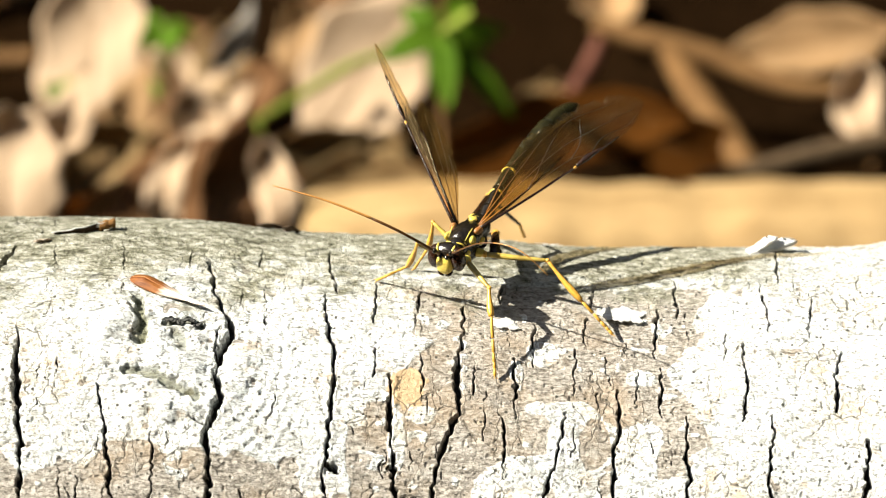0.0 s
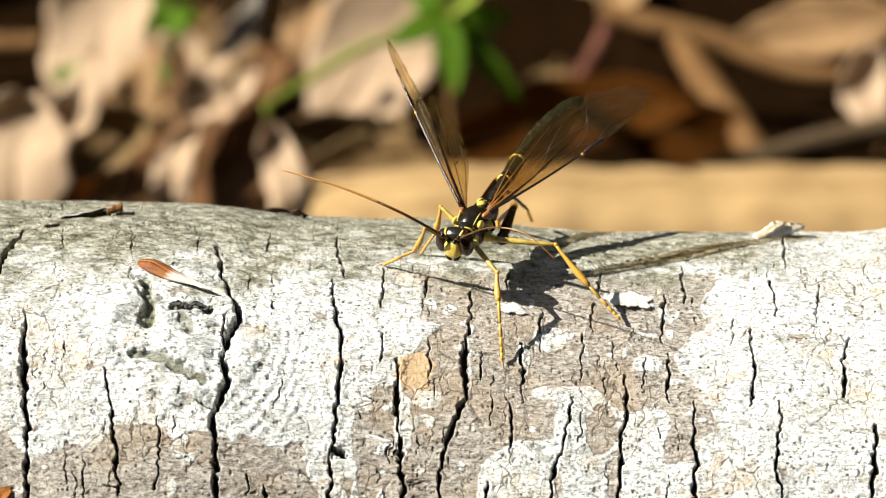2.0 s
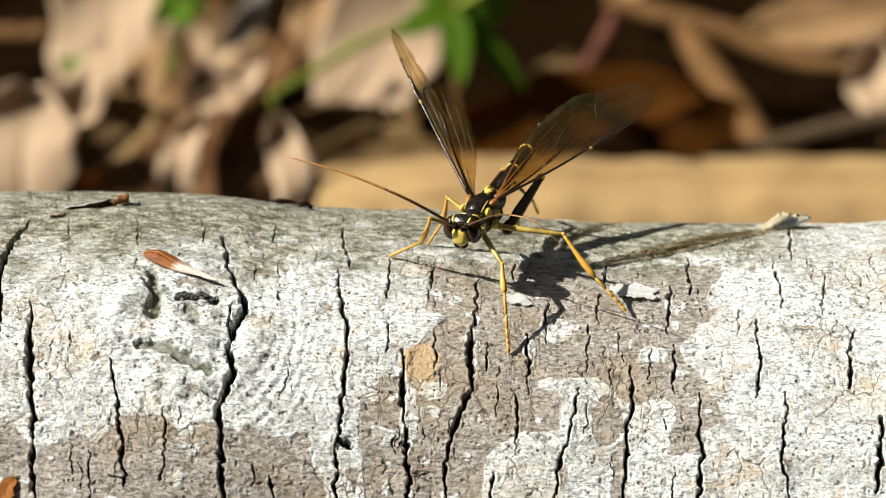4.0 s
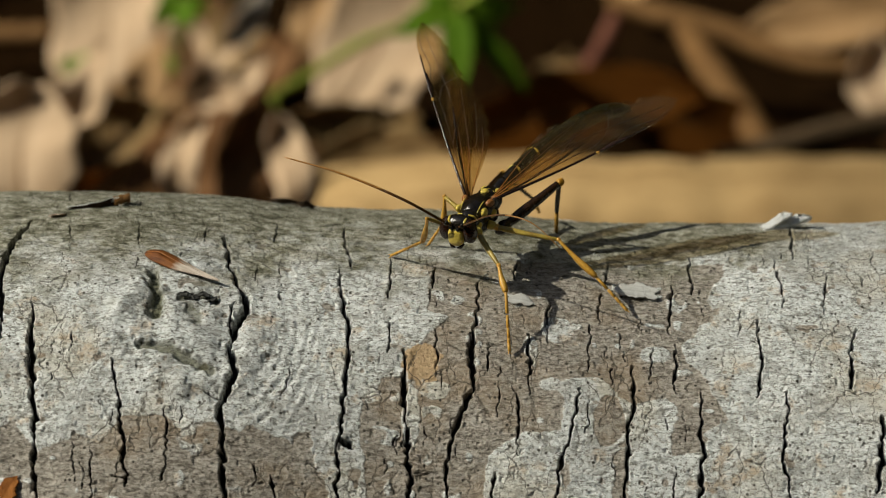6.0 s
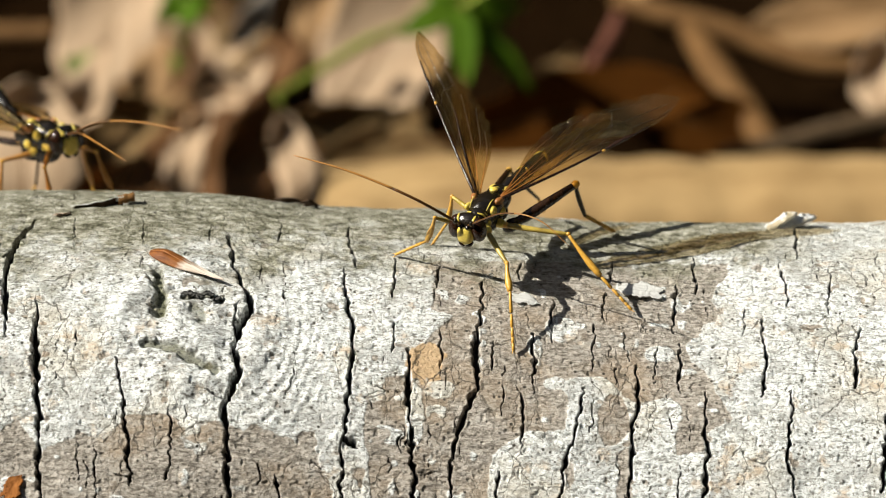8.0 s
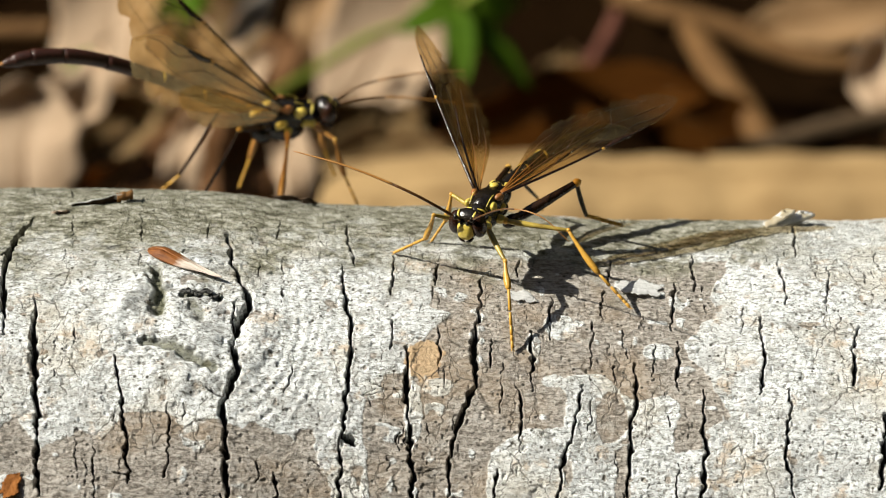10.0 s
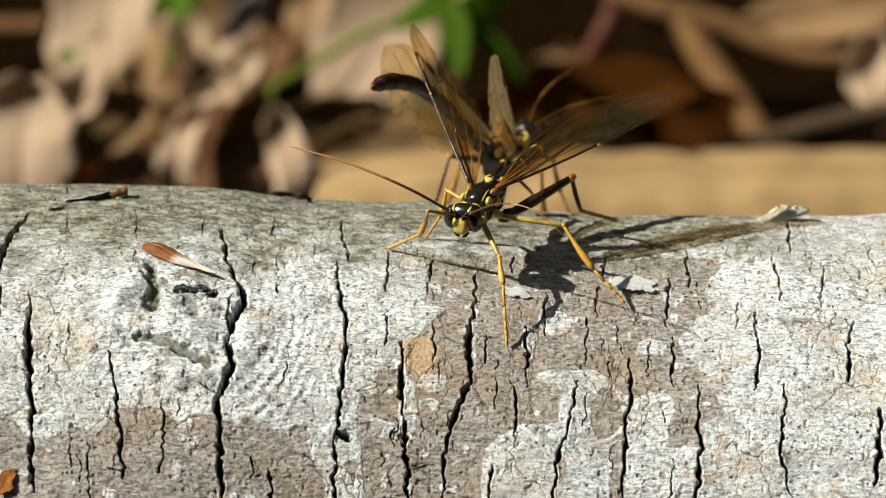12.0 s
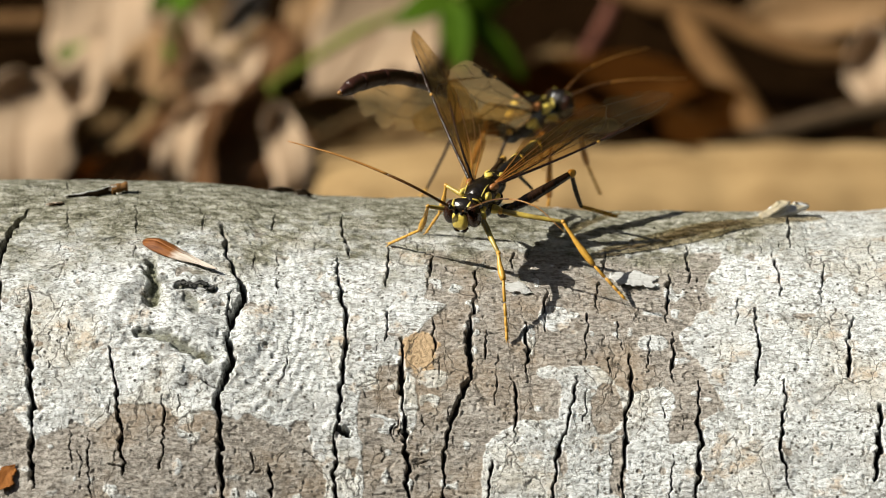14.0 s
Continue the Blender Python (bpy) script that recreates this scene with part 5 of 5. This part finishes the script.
# time, way of the leading edge, way of the wing's breadth
WINGS = {
    -1: [(0.0, (-12.7, -17.3, 16.3), (-0.93, -0.15, -0.42)), (1.5, (-14.7, -17.7, 14.1), (-0.93, -0.12, -0.42)), (3.0, (-14.2, -17.9, 14.3), (-0.92, -0.06, -0.40)),
         (5.3, (-15.7, -17.5, 13.3), (-0.92, 0.16, -0.25)), (6.5, (-17.9, -14.6, 14.0), (-0.90, 0.39, -0.14)), (7.5, (-17.2, -16.9, 12.1), (-0.95, 0.22, -0.23)),
         (11.0, (-16.8, -16.9, 12.7), (-0.95, 0.09, -0.30)), (14.0, (-18.0, -17.2, 10.5), (-0.94, 0.06, -0.30))],
    1: [(0.0, (-21.4, 13.8, 8.9), (-0.24, -0.64, 0.70)), (1.5, (-21.9, 13.4, 8.3), (-0.30, -0.68, 0.66)), (3.0, (-22.2, 13.5, 7.4), (-0.35, -0.73, 0.60)),
        (5.3, (-21.7, 15.0, 5.9), (-0.56, -0.82, 0.50)), (6.5, (-18.5, 18.2, 7.7), (-0.82, -0.89, 0.35)), (7.5, (-20.5, 16.2, 6.8), (-0.72, -0.90, 0.40)),
        (11.0, (-21.3, 15.7, 5.4), (-0.72, -0.90, 0.40)), (14.0, (-21.4, 15.7, 4.7), (-0.77, -0.90, 0.36))],
}
OPEN = {-1: Vector((-0.23, 0.44, 0.0)), 1: Vector((-0.05, -0.15, 0.2))}


def hind_pose(s, tip, chord):
    """The hindwing hangs a little lower and more open than the forewing."""
    wide = (Vector(chord).normalized() + OPEN[s]).normalized()
    return basis((-0.5, s * 1.5, 0.9), Vector(tip).normalized() + 0.14 * wide, wide)


# time, place, turn, pitch of the body
VISITS = [(0.0, -150, 60, 110, -30, 0), (7.6, -115, 45, 102, -50, -15), (8.0, -52.7, 34, 90.1, -50, -15), (8.2, -51.6, 34, 93.0, -50, -15), (9.2, -36, 36, 91.6, -14, -6), (10.3, -14.2, 38, 90.7, 22, 0),
          (10.5, -8.4, 38, 90.1, 15, 0), (10.6, -5.4, 38, 90.1, 20, 0), (11.0, -1.8, 38, 89.1, 48, 0), (11.4, 4.7, 38, 86.9, 54, 0), (12.0, 9.0, 38, 85.6, 60, 0), (12.5, 9.8, 38, 86.2, 54, 0), (13.0, 12.1, 38, 87.9, 48, 0),
          (13.5, 11.8, 38, 89.5, 43, 0), (14.0, 11.6, 38, 90.1, 41, 0)]
TAIL_SWAY = [(0.0, 25, 0), (8.2, 25, 0), (10.3, 10.2, 1.4), (10.5, 13.4, 8.5), (10.6, 12.6, 4), (11.0, 21.1, 6.1), (11.4, 23.5, 0), (12.0, 26.1, -1.7), (12.5, 25.5, 3.4), (13.0, 23.2, 3.6), (13.5, 16.6, 7.3), (14.0, 14.2, 9.1)]
# time, then the way of each wing's leading edge: its right side, its left side
BEATS = [(0.0, (-14, -9, 20), (-14, 9, 20)), (7.8, (8, -20, 12), (-22, 15, -1)), (8.0, (15.1, -19.0, 13.9), (-24.3, 13.5, -3)), (8.2, (12.8, -17.3, 18.0), (-18.6, 20.6, 3.6)), (9.2, (-14, -12, 20), (-16, 10, 19)),
         (10.3, (-20.1, -8.0, 17.7), (-19.8, -0.8, 19.8)), (10.5, (-16.2, -4.4, 22.4), (-21.5, -4.0, 16.8)), (11.0, (-16.6, -9.0, 20.6), (-18.9, 3.8, 20.3)), (11.4, (-17.2, -6.5, 21.1), (-17.7, 4.5, 21.3)),
         (12.0, (-17.2, -6.5, 21.1), (-18.5, 5.0, 20.4)), (12.5, (-18.5, -7.0, 19.8), (-20.6, 4.0, 18.4)), (13.0, (-19.3, -7.8, 18.7), (-22.8, 2.7, 16.0)), (13.5, (-20.4, -8.6, 17.0), (-24.4, 2.3, 13.4)), (14.0, (-21.3, -9.1, 15.7), (-25.5, 2.0, 11.2))]
HIND_STEPS = [(0.0, (7.6, 13.0, 88.8)), (1.5, (7.8, 12.6, 88.9)), (3.0, (9.0, 10.0, 90.0)), (5.3, (11.5, 7.0, 91.2)), (6.5, (15.6, 6.5, 91.9)), (7.5, (15.6, 6.0, 92.1))]


def key_leg(leg, rows):
    """Rows of time, ankle and toe in the wasp's own space."""
    solved = [(t, leg.solve(a, b)) for t, a, b in rows]
    for i, ob in enumerate((leg.femur, leg.tibia, leg.tarsus)):
        walk(ob, [(t, m[i]) for t, m in solved])


def motions():
    branch = scene.objects["branch"]
    walk(branch, [(t, Matrix.Translation(ACROSS * (off * MM)) @ SHADE) for t, off in SWAYS])
    walk(first, [(t, mpose(x, 0, z) @ STAND @ pose(0, 0, 0, 0, 0, turn)) for t, x, z, turn in BODY])
    for s in (-1, 1):
        walk(first_fore[s], [(t, basis((0.3, s * 1.5, 1.2), tip, chord)) for t, tip, chord in WINGS[s]])
        walk(first_hind[s], [(t, hind_pose(s, tip, chord)) for t, tip, chord in WINGS[s]])
    tail, root = TAILS[first.name]
    walk(tail, [(t, mpose(*root, 0, pitch, turn)) for t, pitch, turn in ((0.0, -2.6, -2.1), (3.0, -7.2, -1.5), (5.3, -9, -9), (6.5, -8.5, -15), (7.5, -14, -11.5), (11.0, -18.1, -11.4), (14.0, -19, -10.6))])
    for name, leg in FEET.items():
        rows = []
        for t, x, z, turn in BODY:
            own = (mpose(x, 0, z) @ STAND @ pose(0, 0, 0, 0, 0, turn)).inverted()
            ankle, toe = STAND @ (leg.ankle * MM), STAND @ (leg.toe * MM)
            steps = dict(HIND_STEPS)
            if name == "hl" and t in steps:
                ankle = Vector(steps[t]) * MM
                toe = ankle + Vector((0.0, 0.8, -2.5)) * MM
            rows.append((t, own @ ankle / MM, own @ toe / MM))
        key_leg(leg, rows)
    walk(second, [(t, mpose(x, y, z, 0, pitch, turn)) for t, x, y, z, turn, pitch in VISITS])
    tail, root = TAILS[second.name]
    walk(tail, [(t, mpose(*root, 0, pitch, turn)) for t, pitch, turn in TAIL_SWAY])
    for s in (-1, 1):
        rows = [(t, basis((0.3, s * 1.5, 1.2), right if s < 0 else left, (-0.85, -0.4, 0.25 * s) if t < 9 else (-0.7, s * -0.3, -0.5) if t < 10 else (-0.75, s * 0.2, -0.6))) for t, right, left in BEATS]
        walk(second_fore[s], rows)
        walk(second_hind[s], [(t, m @ mpose(-0.9, 0.8, 0.15, 0, 0, 9)) for t, m in rows])


motions()
